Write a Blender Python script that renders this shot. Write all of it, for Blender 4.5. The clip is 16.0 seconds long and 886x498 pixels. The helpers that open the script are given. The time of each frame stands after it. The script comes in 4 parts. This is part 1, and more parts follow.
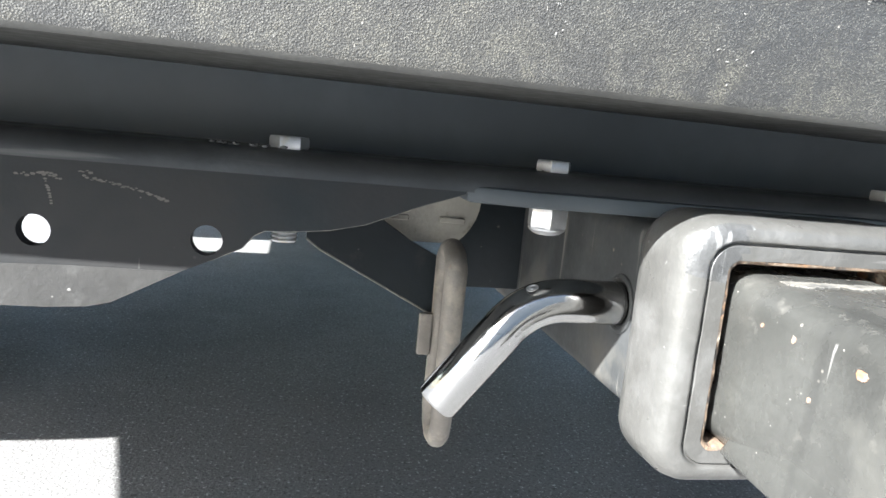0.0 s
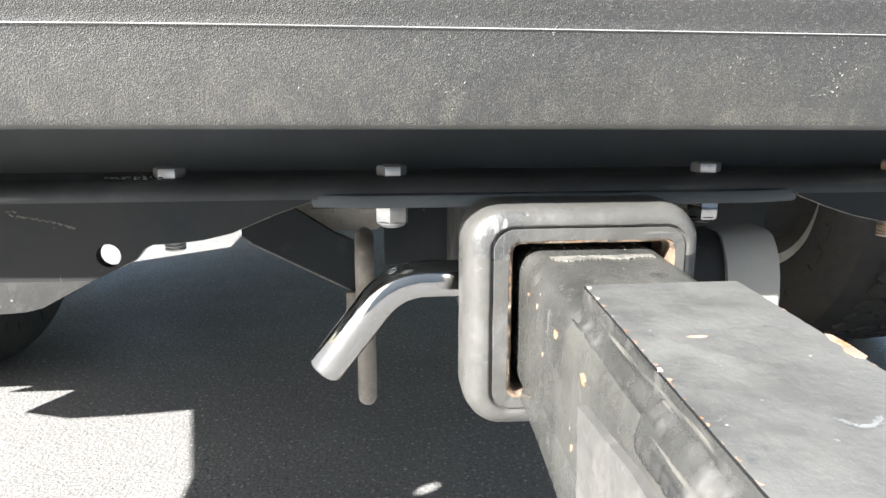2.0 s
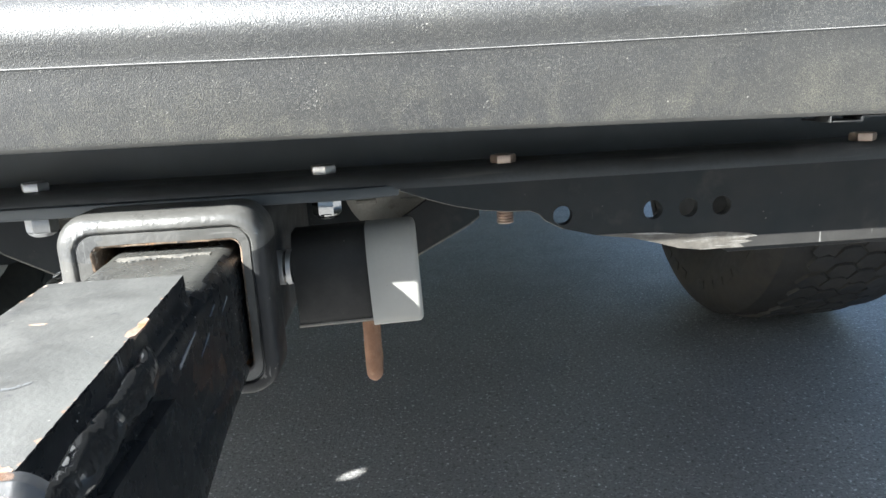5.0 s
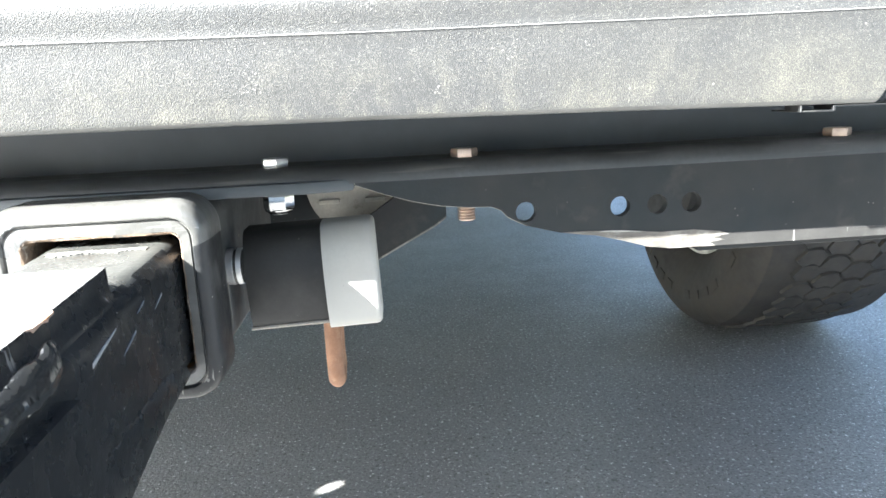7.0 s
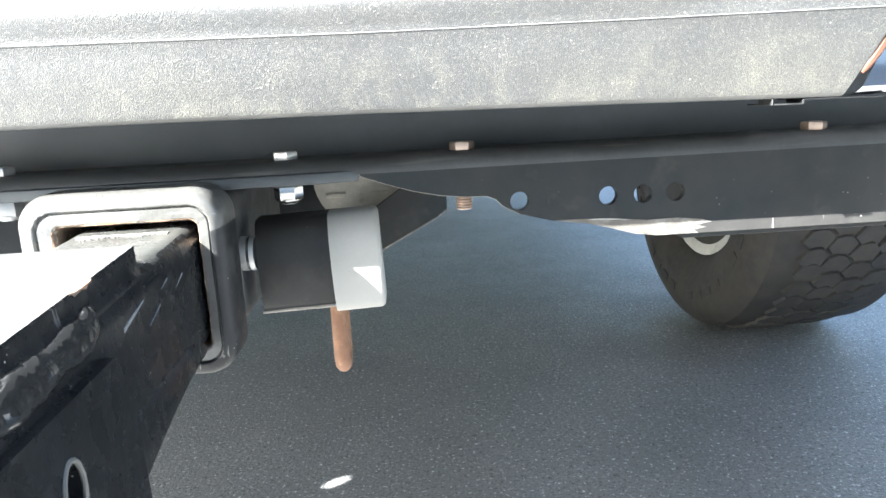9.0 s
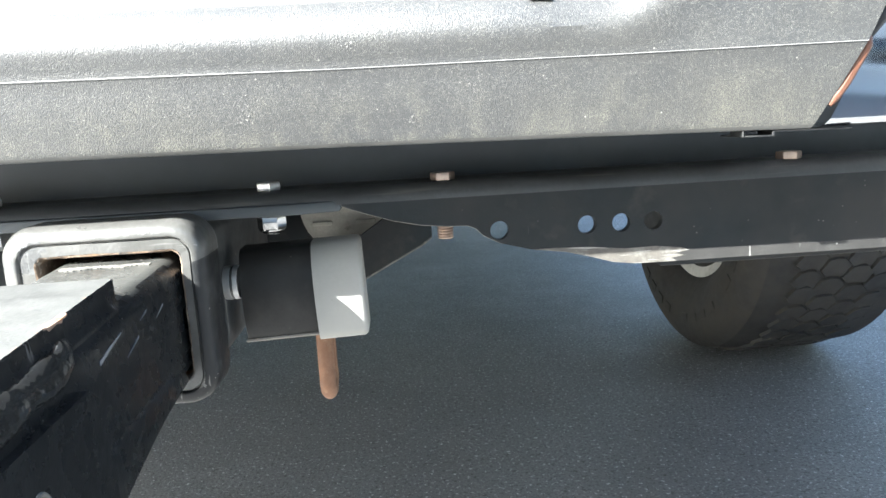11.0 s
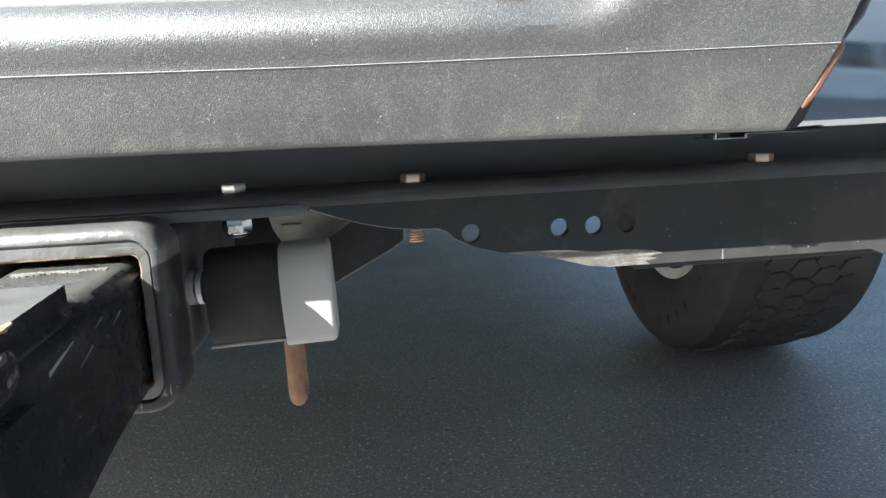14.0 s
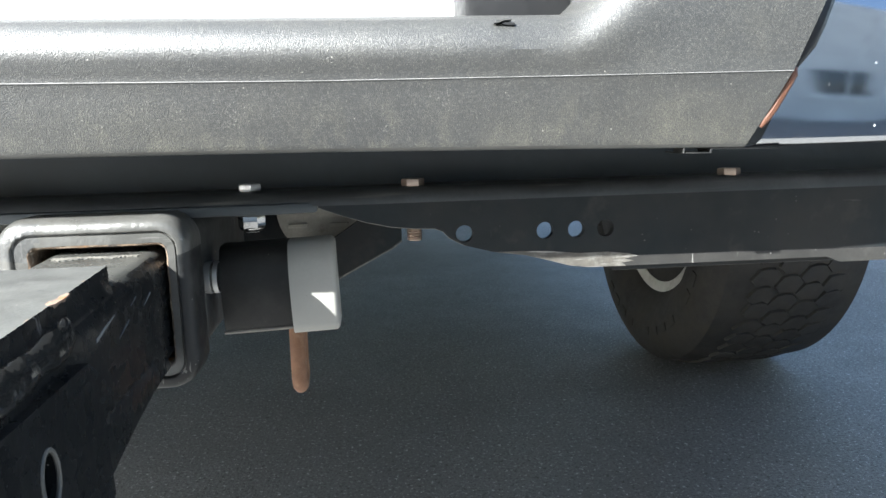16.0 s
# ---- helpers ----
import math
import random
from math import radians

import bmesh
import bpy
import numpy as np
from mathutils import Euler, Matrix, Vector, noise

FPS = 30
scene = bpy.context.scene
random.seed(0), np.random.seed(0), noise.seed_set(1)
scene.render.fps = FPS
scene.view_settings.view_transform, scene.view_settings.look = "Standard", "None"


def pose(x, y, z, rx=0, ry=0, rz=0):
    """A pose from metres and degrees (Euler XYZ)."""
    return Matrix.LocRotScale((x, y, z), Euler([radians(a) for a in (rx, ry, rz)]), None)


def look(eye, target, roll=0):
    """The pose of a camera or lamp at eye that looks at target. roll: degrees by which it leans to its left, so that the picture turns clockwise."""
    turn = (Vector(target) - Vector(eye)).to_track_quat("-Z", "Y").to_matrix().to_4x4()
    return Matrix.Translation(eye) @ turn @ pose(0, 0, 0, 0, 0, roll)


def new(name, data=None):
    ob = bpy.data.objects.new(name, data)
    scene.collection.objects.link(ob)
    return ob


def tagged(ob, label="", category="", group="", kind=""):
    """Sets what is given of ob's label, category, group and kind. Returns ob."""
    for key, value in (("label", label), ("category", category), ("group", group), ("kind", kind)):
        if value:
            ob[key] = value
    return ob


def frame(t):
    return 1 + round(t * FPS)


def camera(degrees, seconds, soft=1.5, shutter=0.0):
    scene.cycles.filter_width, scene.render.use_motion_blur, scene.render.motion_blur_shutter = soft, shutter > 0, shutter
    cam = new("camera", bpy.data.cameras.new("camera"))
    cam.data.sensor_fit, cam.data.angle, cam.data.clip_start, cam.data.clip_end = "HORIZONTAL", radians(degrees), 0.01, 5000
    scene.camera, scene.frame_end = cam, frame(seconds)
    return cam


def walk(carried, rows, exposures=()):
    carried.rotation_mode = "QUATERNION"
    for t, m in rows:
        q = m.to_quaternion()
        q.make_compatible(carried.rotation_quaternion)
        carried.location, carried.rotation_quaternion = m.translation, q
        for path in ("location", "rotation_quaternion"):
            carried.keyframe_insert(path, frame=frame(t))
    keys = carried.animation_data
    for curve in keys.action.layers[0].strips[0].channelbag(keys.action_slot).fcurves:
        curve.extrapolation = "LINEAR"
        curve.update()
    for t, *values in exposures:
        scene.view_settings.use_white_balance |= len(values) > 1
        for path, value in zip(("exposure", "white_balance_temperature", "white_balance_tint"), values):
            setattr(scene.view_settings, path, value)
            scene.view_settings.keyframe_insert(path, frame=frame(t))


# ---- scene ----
cam = camera(64.0, 16.0)
PATH = [
    (0, (-0.1414, -0.1690, 0.5146), (0.2670, 1.7623, 0.1935), 5.58),
    (0.5, (-0.1399, -0.1458, 0.5095), (0.3528, 1.7622, 0.1682), 3.10),
    (1, (-0.1374, -0.1485, 0.5110), (0.3334, 1.7556, 0.1201), 2.42),
    (1.5, (-0.1184, -0.1774, 0.5224), (0.1941, 1.7478, 0.0796), 1.08),
    (2, (-0.0690, -0.2240, 0.5370), (0.1126, 1.7193, 0.1002), -0.01),
    (2.5, (-0.0299, -0.2470, 0.5402), (0.0883, 1.6992, 0.0950), -0.93),
    (3, (0.0108, -0.2604, 0.5400), (0.0937, 1.6808, 0.0657), -1.99),
    (3.5, (0.0356, -0.2765, 0.5371), (0.1084, 1.6619, 0.0500), -0.57),
    (4, (0.0655, -0.2693, 0.5346), (0.1429, 1.6768, 0.0803), -1.56),
    (4.5, (0.0843, -0.2701, 0.5428), (0.1729, 1.6743, 0.0830), -2.94),
    (7, (0.1090, -0.2572, 0.5320), (0.2350, 1.6929, 0.1063), -2.89),
    (7.5, (0.1114, -0.2560, 0.5306), (0.2419, 1.6960, 0.1148), -2.36),
    (8, (0.1112, -0.2779, 0.5294), (0.2307, 1.6772, 0.1253), -2.57),
    (8.5, (0.1138, -0.2836, 0.5334), (0.2234, 1.6703, 0.1207), -2.77),
    (9, (0.1105, -0.2790, 0.5283), (0.2191, 1.6752, 0.1169), -3.07),
    (9.5, (0.1144, -0.2801, 0.5316), (0.2325, 1.6777, 0.1404), -3.03),
    (9.7, (0.1191, -0.2835, 0.5304), (0.2277, 1.6814, 0.1737), -3.29),
    (11.8, (0.1164, -0.2807, 0.5325), (0.2575, 1.6831, 0.1812), -3.00),
    (12, (0.1128, -0.2753, 0.5308), (0.2739, 1.6846, 0.1663), -3.20),
    (12.5, (0.1177, -0.2776, 0.5361), (0.2876, 1.6839, 0.1844), -2.91),
    (13, (0.1234, -0.2775, 0.5352), (0.3078, 1.6844, 0.1929), -2.85),
    (13.5, (0.1230, -0.2767, 0.5344), (0.3166, 1.6848, 0.1950), -3.16),
    (14, (0.1209, -0.2762, 0.5313), (0.3077, 1.6841, 0.1811), -2.93),
    (14.5, (0.1177, -0.2743, 0.5337), (0.2962, 1.6889, 0.1963), -3.04),
    (15, (0.1170, -0.2730, 0.5321), (0.2885, 1.6917, 0.1997), -3.23),
    (15.5, (0.1151, -0.2756, 0.5305), (0.2845, 1.6895, 0.1992), -2.83),
    (16, (0.1172, -0.3087, 0.5306), (0.3204, 1.6552, 0.2115), -1.55),
]
EXPOSURES = [(0.0, 2.85, 6050, 9), (1.0, 2.85, 6050, 9), (1.5, 2.6, 6250, 10), (2.0, 2.6, 6300, 10), (3.0, 2.35, 6150, 10), (4.5, 2.4, 6100, 7),
             (7.0, 3.88, 6100, 7), (9.5, 3.88, 6100, 7), (12.0, 2.82, 6100, 6), (16.0, 2.48, 6100, 6)]
walk(cam, [(t, look(eye, target, roll)) for t, eye, target, roll in PATH], EXPOSURES)

# ---- light: clear sky, sun from behind and the left ----
SUN_WAY = Vector((1.15, 0.86, -1.0)).normalized()
ELEV = math.asin(-SUN_WAY.z)
world = bpy.data.worlds.new("sky")
scene.world = world
world.use_nodes = True
wn = world.node_tree.nodes
sky = wn.new("ShaderNodeTexSky")
sky.sky_type, sky.sun_disc, sky.dust_density = "NISHITA", False, 1.4
sky.sun_elevation, sky.sun_rotation = ELEV, math.atan2(-SUN_WAY.x, -SUN_WAY.y)
wn["Background"].inputs[1].default_value = 0.064
world.node_tree.links.new(sky.outputs[0], wn["Background"].inputs[0])
sun = new("sun", bpy.data.lights.new("sun", "SUN"))
sun.data.energy, sun.data.angle, sun.data.color = 5.0, radians(0.53), (1.0, 0.97, 0.925)
sun.matrix_world = look(tuple(-6 * SUN_WAY), (0, 0, 0))

ZC = 0.460          # height of the receiver's axis
GY = 0.034          # rear face of the hitch bar


# ---- materials ----
def mat(name, color, rough=0.5, metal=0.0, vary=0.25, scale=40.0, bump=0.0, bump_scale=600.0, layers=(), rough_vary=0.1, coat=0.0, spec=0.5, pebbles=False):
    """A surface with two scales of colour change, fine relief, and layers of stain: (kind, scale, low, high, colour, rough, metal)."""
    m = bpy.data.materials.new(name)
    m.use_nodes = True
    nt = m.node_tree
    N, L = nt.nodes, nt.links
    b = N["Principled BSDF"]
    co = N.new("ShaderNodeTexCoord")

    def noise_at(s, detail=4.0, rough_=0.55, offset=0.0):
        n = N.new("ShaderNodeTexNoise")
        n.inputs["Scale"].default_value, n.inputs["Detail"].default_value, n.inputs["Roughness"].default_value = s, detail, rough_
        if offset:
            mp = N.new("ShaderNodeMapping")
            mp.inputs["Location"].default_value = (offset, offset * 0.7, -offset)
            L.new(co.outputs["Object"], mp.inputs[0])
            L.new(mp.outputs[0], n.inputs["Vector"])
        else:
            L.new(co.outputs["Object"], n.inputs["Vector"])
        return n.outputs["Fac"]

    def remap(fac, a, z, lo=0.0, hi=1.0):
        r = N.new("ShaderNodeMapRange")
        for i, v in enumerate((a, z, lo, hi)):
            r.inputs[i + 1].default_value = v
        L.new(fac, r.inputs[0])
        return r.outputs[0]

    def mix(kind, fac, a, z):
        x = N.new("ShaderNodeMix")
        x.data_type = kind
        ins = {"RGBA": (6, 7, 2), "FLOAT": (2, 3, 0)}[kind]
        L.new(fac, x.inputs[0])
        for s, v in zip(ins, (a, z)):
            if hasattr(v, "links"):
                L.new(v, x.inputs[s])
            else:
                x.inputs[s].default_value = v
        return x.outputs[ins[2]]

    lo = tuple(c * (1 - vary) for c in color) + (1,)
    hi = tuple(min(1, c * (1 + vary)) for c in color) + (1,)
    big = remap(noise_at(scale), 0.3, 0.7)
    col = mix("RGBA", big, lo, hi)
    fine = remap(noise_at(scale * 14, 2.0, 0.6, 3.1), 0.3, 0.7)
    lo2 = tuple(c * (1 - vary * 0.8) for c in color) + (1,)
    half = N.new("ShaderNodeMath")
    half.operation = "MULTIPLY"
    half.inputs[1].default_value = 0.45
    L.new(fine, half.inputs[0])
    col = mix("RGBA", half.outputs[0], col, lo2)
    ro = remap(noise_at(scale * 3, 3.0, 0.6, 7.7), 0.25, 0.75, max(0.02, rough - rough_vary), min(1, rough + rough_vary))
    me = None
    for i, (kind, s, a, z, c, r, me_v) in enumerate(layers):
        if kind == "noise":
            f = remap(noise_at(s, 5.0, 0.65, 11.3 + 5 * i), a, z)
        elif kind == "specks":
            v = N.new("ShaderNodeTexVoronoi")
            v.inputs["Scale"].default_value = s
            L.new(co.outputs["Object"], v.inputs["Vector"])
            f1 = remap(v.outputs["Distance"], z, a)
            f2 = remap(noise_at(s * 0.35, 2.0, 0.5, 5.0 + i), 0.55, 0.62)
            mm = N.new("ShaderNodeMath")
            mm.operation = "MULTIPLY"
            L.new(f1, mm.inputs[0]), L.new(f2, mm.inputs[1])
            f = mm.outputs[0]
        elif kind == "tops":  # worn, dusty tops of the grains
            v = N.new("ShaderNodeTexVoronoi")
            v.inputs["Scale"].default_value = s
            L.new(co.outputs["Object"], v.inputs["Vector"])
            mm = N.new("ShaderNodeMath")
            mm.operation = "MULTIPLY"
            L.new(remap(v.outputs["Distance"], z, a), mm.inputs[0]), L.new(remap(noise_at(s * 0.3, 3.0, 0.6, 9.0 + i), 0.38, 0.62), mm.inputs[1])
            f = mm.outputs[0]
        elif kind == "low":  # dust that gathers along the lower edge, in smears that run upward
            mp = N.new("ShaderNodeMapping")
            mp.inputs["Scale"].default_value = (1, 1, 0.45)
            mp.inputs["Location"].default_value = (3.1 * i, 0, 1.7 * i)
            L.new(co.outputs["Object"], mp.inputs[0])
            n = N.new("ShaderNodeTexNoise")
            n.inputs["Scale"].default_value, n.inputs["Detail"].default_value = s, 5.0
            L.new(mp.outputs[0], n.inputs["Vector"])
            sp = N.new("ShaderNodeSeparateXYZ")
            L.new(co.outputs["Object"], sp.inputs[0])
            mm = N.new("ShaderNodeMath")
            mm.operation = "MULTIPLY"
            L.new(remap(n.outputs["Fac"], a, z), mm.inputs[0]), L.new(remap(sp.outputs["Z"], 0.548, 0.526, 0.12, 0.85), mm.inputs[1])
            v = N.new("ShaderNodeTexVoronoi")
            v.inputs["Scale"].default_value = bump_scale
            L.new(co.outputs["Object"], v.inputs["Vector"])
            grain = N.new("ShaderNodeMath")
            grain.operation = "MULTIPLY"
            L.new(mm.outputs[0], grain.inputs[0]), L.new(remap(v.outputs["Distance"], 0.62, 0.28, 0.15, 1.0), grain.inputs[1])
            f = grain.outputs[0]
        else:  # scratches: long thin bands across one axis
            mp = N.new("ShaderNodeMapping")
            mp.inputs["Scale"].default_value = {"scratch_x": (0.06, 1, 1), "scratch_z": (1, 1, 0.06), "scratch_y": (1, 0.06, 1)}[kind]
            mp.inputs["Rotation"].default_value = (0.2, 0.35, 0.15 + i)
            L.new(co.outputs["Object"], mp.inputs[0])
            n = N.new("ShaderNodeTexNoise")
            n.inputs["Scale"].default_value, n.inputs["Detail"].default_value = s, 3.0
            L.new(mp.outputs[0], n.inputs["Vector"])
            f = remap(n.outputs["Fac"], a, z)
        col = mix("RGBA", f, col, tuple(c) + (1,))
        ro = mix("FLOAT", f, ro, r)
        me = mix("FLOAT", f, metal if me is None else me, me_v)
    L.new(col, b.inputs["Base Color"])
    L.new(ro, b.inputs["Roughness"])
    if me is None:
        b.inputs["Metallic"].default_value = metal
    else:
        L.new(me, b.inputs["Metallic"])
    b.inputs["Coat Weight"].default_value = coat
    b.inputs["Specular IOR Level"].default_value = spec
    if bump:
        bn = N.new("ShaderNodeBump")
        bn.inputs["Strength"].default_value, bn.inputs["Distance"].default_value = bump, 0.0006
        if pebbles:  # small round grains, uneven in height
            v = N.new("ShaderNodeTexVoronoi")
            v.inputs["Scale"].default_value = bump_scale
            L.new(co.outputs["Object"], v.inputs["Vector"])
            tall = N.new("ShaderNodeMath")
            tall.operation = "MULTIPLY"
            L.new(remap(v.outputs["Distance"], 0.0, 0.75, 1.0, 0.0), tall.inputs[0])
            L.new(remap(noise_at(bump_scale * 0.35, 2.0, 0.6, 1.7), 0.3, 0.7, 0.35, 1.0), tall.inputs[1])
            L.new(tall.outputs[0], bn.inputs["Height"])
        else:
            L.new(noise_at(bump_scale, 3.0, 0.6, 1.7), bn.inputs["Height"])
        L.new(bn.outputs[0], b.inputs["Normal"])
    return m


M_PAD = mat("grained_plastic", (0.031, 0.0314, 0.031), 0.46, vary=0.14, scale=8, bump=0.34, bump_scale=2300, rough_vary=0.05, spec=1.0, pebbles=True,
            layers=(("noise", 6, 0.44, 0.64, (0.040, 0.039, 0.036), 0.47, 0), ("tops", 2300, 0.14, 0.48, (0.165, 0.160, 0.142), 0.5, 0), ("low", 30, 0.42, 0.72, (0.120, 0.113, 0.086), 0.6, 0),
                    ("low", 130, 0.48, 0.72, (0.170, 0.160, 0.122), 0.6, 0), ("noise", 2100, 0.46, 0.34, (0.010, 0.010, 0.010), 0.5, 0), ("specks", 210, 0.02, 0.085, (0.40, 0.38, 0.34), 0.6, 0),
                    ("specks", 640, 0.03, 0.13, (0.24, 0.23, 0.21), 0.6, 0), ("scratch_z", 200, 0.74, 0.82, (0.11, 0.105, 0.092), 0.6, 0)))
M_LIP = mat("smooth_black_plastic", (0.064, 0.063, 0.058), 0.5, vary=0.25, scale=60, bump=0.1, bump_scale=700, layers=(("specks", 300, 0.03, 0.08, (0.25, 0.24, 0.21), 0.6, 0),))
M_SEAM = mat("scuffed_seam", (0.26, 0.257, 0.248), 0.6, vary=0.4, scale=60)
M_SCUFF = mat("pale_scuff", (0.17, 0.166, 0.154), 0.6, vary=0.3, scale=300)
M_FAINT = mat("faint_scratch", (0.085, 0.078, 0.068), 0.7, vary=0.4, scale=300)
M_STEEL = mat("black_painted_steel", (0.0100, 0.0136, 0.0156), 0.48, spec=0.22, vary=0.35, scale=14, bump=0.15, bump_scale=420,
              layers=(("noise", 6, 0.46, 0.62, (0.022, 0.0217, 0.0213), 0.6, 0), ("noise", 34, 0.58, 0.8, (0.040, 0.038, 0.034), 0.65, 0), ("specks", 260, 0.03, 0.10, (0.16, 0.15, 0.135), 0.6, 0),
                      ("scratch_x", 400, 0.745, 0.79, (0.09, 0.087, 0.08), 0.5, 0.2), ("scratch_z", 300, 0.74, 0.78, (0.10, 0.097, 0.09), 0.5, 0.1), ("specks", 70, 0.02, 0.06, (0.10, 0.092, 0.08), 0.7, 0)))
M_SCRAPED = mat("scraped_bare_steel", (0.105, 0.096, 0.083), 0.5, metal=0.3, vary=0.3, scale=90, bump=0.5, bump_scale=500,
                layers=(("scratch_x", 700, 0.58, 0.66, (0.30, 0.29, 0.27), 0.4, 0.4), ("scratch_x", 450, 0.62, 0.70, (0.07, 0.07, 0.068), 0.6, 0), ("noise", 60, 0.56, 0.70, (0.19, 0.182, 0.165), 0.6, 0.1), ("noise", 45, 0.66, 0.70, (0.03, 0.031, 0.032), 0.5, 0)))
# nicked worn paint, its base lightened to carry the sunlit strip
M_WORNEDGE_LIT = mat("worn_sunlit_edge", (0.026, 0.025, 0.023), 0.5, vary=0.3, scale=50, bump=0.3, bump_scale=400,
                 layers=(("noise", 60, 0.55, 0.75, (0.05, 0.049, 0.046), 0.6, 0), ("specks", 230, 0.05, 0.13, (0.5, 0.48, 0.45), 0.5, 0.2), ("scratch_z", 300, 0.70, 0.76, (0.4, 0.39, 0.37), 0.5, 0.2)))
# lighter scratched satin that paints a soft highlight along the flange's bend
M_EDGE_HIGHLIGHT = mat("satin_edge_highlight", (0.034, 0.036, 0.037), 0.45, vary=0.4, scale=35, bump=0.2, bump_scale=420, layers=(("scratch_x", 300, 0.60, 0.70, (0.07, 0.07, 0.067), 0.5, 0.1),))
M_DIRTY = mat("dusty_black_steel", (0.050, 0.052, 0.052), 0.5, vary=0.35, scale=30, bump=0.2, bump_scale=420,
              layers=(("noise", 22, 0.50, 0.75, (0.125, 0.115, 0.095), 0.7, 0), ("scratch_z", 300, 0.66, 0.74, (0.20, 0.19, 0.17), 0.5, 0.2), ("specks", 140, 0.05, 0.12, (0.3, 0.26, 0.2), 0.7, 0)))
M_COLLAR = mat("worn_grey_steel", (0.098, 0.096, 0.089), 0.34, metal=0.35, vary=0.22, scale=30, bump=0.4, bump_scale=330,
               layers=(("noise", 40, 0.48, 0.74, (0.135, 0.133, 0.127), 0.46, 0.25), ("scratch_x", 420, 0.70, 0.78, (0.22, 0.215, 0.205), 0.4, 0.4),
                       ("scratch_z", 380, 0.71, 0.79, (0.21, 0.205, 0.195), 0.42, 0.4), ("noise", 150, 0.62, 0.76, (0.055, 0.053, 0.048), 0.6, 0),
                       ("noise", 110, 0.72, 0.78, (0.20, 0.13, 0.07), 0.8, 0)))
M_SHINE = mat("scraped_bright_steel", (0.085, 0.085, 0.083), 0.42, metal=0.3, vary=0.35, scale=120, bump=0.5, bump_scale=500,
              layers=(("scratch_z", 200, 0.52, 0.62, (0.36, 0.36, 0.35), 0.4, 0.4), ("noise", 210, 0.58, 0.68, (0.09, 0.09, 0.087), 0.5, 0.2)))
# scuffed dark paint: the clip's own colour, and painted shade on the collar
M_COLLARSHADE_CLIP = mat("collar_shade_and_clip_paint", (0.014, 0.0145, 0.015), 0.40, spec=0.3, vary=0.3, scale=40, bump=0.3, bump_scale=330,
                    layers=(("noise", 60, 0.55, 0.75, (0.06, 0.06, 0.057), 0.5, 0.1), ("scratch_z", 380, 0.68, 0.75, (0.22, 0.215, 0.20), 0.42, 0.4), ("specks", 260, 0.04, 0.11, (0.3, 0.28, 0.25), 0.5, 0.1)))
M_RUSTY = mat("rusted_edge", (0.15, 0.105, 0.07), 0.85, vary=0.5, scale=140, bump=0.6, bump_scale=900,
              layers=(("noise", 190, 0.56, 0.68, (0.34, 0.30, 0.24), 0.8, 0), ("noise", 90, 0.55, 0.66, (0.36, 0.17, 0.06), 0.85, 0), ("noise", 160, 0.54, 0.64, (0.05, 0.045, 0.04), 0.7, 0)))
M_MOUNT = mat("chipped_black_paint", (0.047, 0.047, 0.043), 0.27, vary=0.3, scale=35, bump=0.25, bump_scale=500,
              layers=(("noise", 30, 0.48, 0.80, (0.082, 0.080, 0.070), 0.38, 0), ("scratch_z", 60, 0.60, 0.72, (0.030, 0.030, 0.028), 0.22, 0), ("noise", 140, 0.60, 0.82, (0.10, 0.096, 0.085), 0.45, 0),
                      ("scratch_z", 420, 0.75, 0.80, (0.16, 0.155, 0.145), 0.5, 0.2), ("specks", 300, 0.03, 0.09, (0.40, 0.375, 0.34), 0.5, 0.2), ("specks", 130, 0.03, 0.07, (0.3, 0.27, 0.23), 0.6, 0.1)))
M_NOSE = mat("satin_black_paint", (0.040, 0.041, 0.042), 0.40, vary=0.3, scale=60, bump=0.2, bump_scale=300, spec=1.0,
             layers=(("noise", 80, 0.55, 0.75, (0.075, 0.073, 0.070), 0.5, 0), ("noise", 220, 0.64, 0.72, (0.13, 0.12, 0.105), 0.6, 0), ("specks", 600, 0.05, 0.16, (0.34, 0.32, 0.29), 0.5, 0.2)))
M_PLATE = mat("dull_worn_paint", (0.066, 0.066, 0.062), 0.44, vary=0.25, scale=26, bump=0.25, bump_scale=520,
              layers=(("noise", 40, 0.44, 0.74, (0.112, 0.111, 0.103), 0.5, 0), ("noise", 9, 0.45, 0.65, (0.093, 0.094, 0.088), 0.42, 0), ("scratch_x", 420, 0.80, 0.86, (0.30, 0.29, 0.27), 0.5, 0.2),
                      ("noise", 170, 0.62, 0.74, (0.045, 0.046, 0.047), 0.5, 0), ("specks", 210, 0.03, 0.08, (0.45, 0.43, 0.39), 0.5, 0.2)))
# darker copy of the mount's paint, with the shade put into its colour
M_GLOSS_SHADED = mat("glossy_shaded_paint", (0.009, 0.0098, 0.0106), 0.28, spec=0.20, vary=0.3, scale=40, bump=0.3, bump_scale=160,
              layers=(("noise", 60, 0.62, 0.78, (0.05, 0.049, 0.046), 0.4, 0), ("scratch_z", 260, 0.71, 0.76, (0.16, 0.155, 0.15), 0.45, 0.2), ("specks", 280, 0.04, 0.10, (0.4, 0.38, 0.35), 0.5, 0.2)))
# weld paint for the right side, coloured dark as in shade
M_WELD_SHADED = mat("glossy_weld_paint_shaded", (0.016, 0.0165, 0.0165), 0.13, vary=0.3, scale=60, bump=0.35, bump_scale=170, spec=1.0,
             layers=(("noise", 120, 0.60, 0.74, (0.035, 0.034, 0.032), 0.25, 0), ("specks", 420, 0.03, 0.09, (0.4, 0.385, 0.36), 0.4, 0.2)))
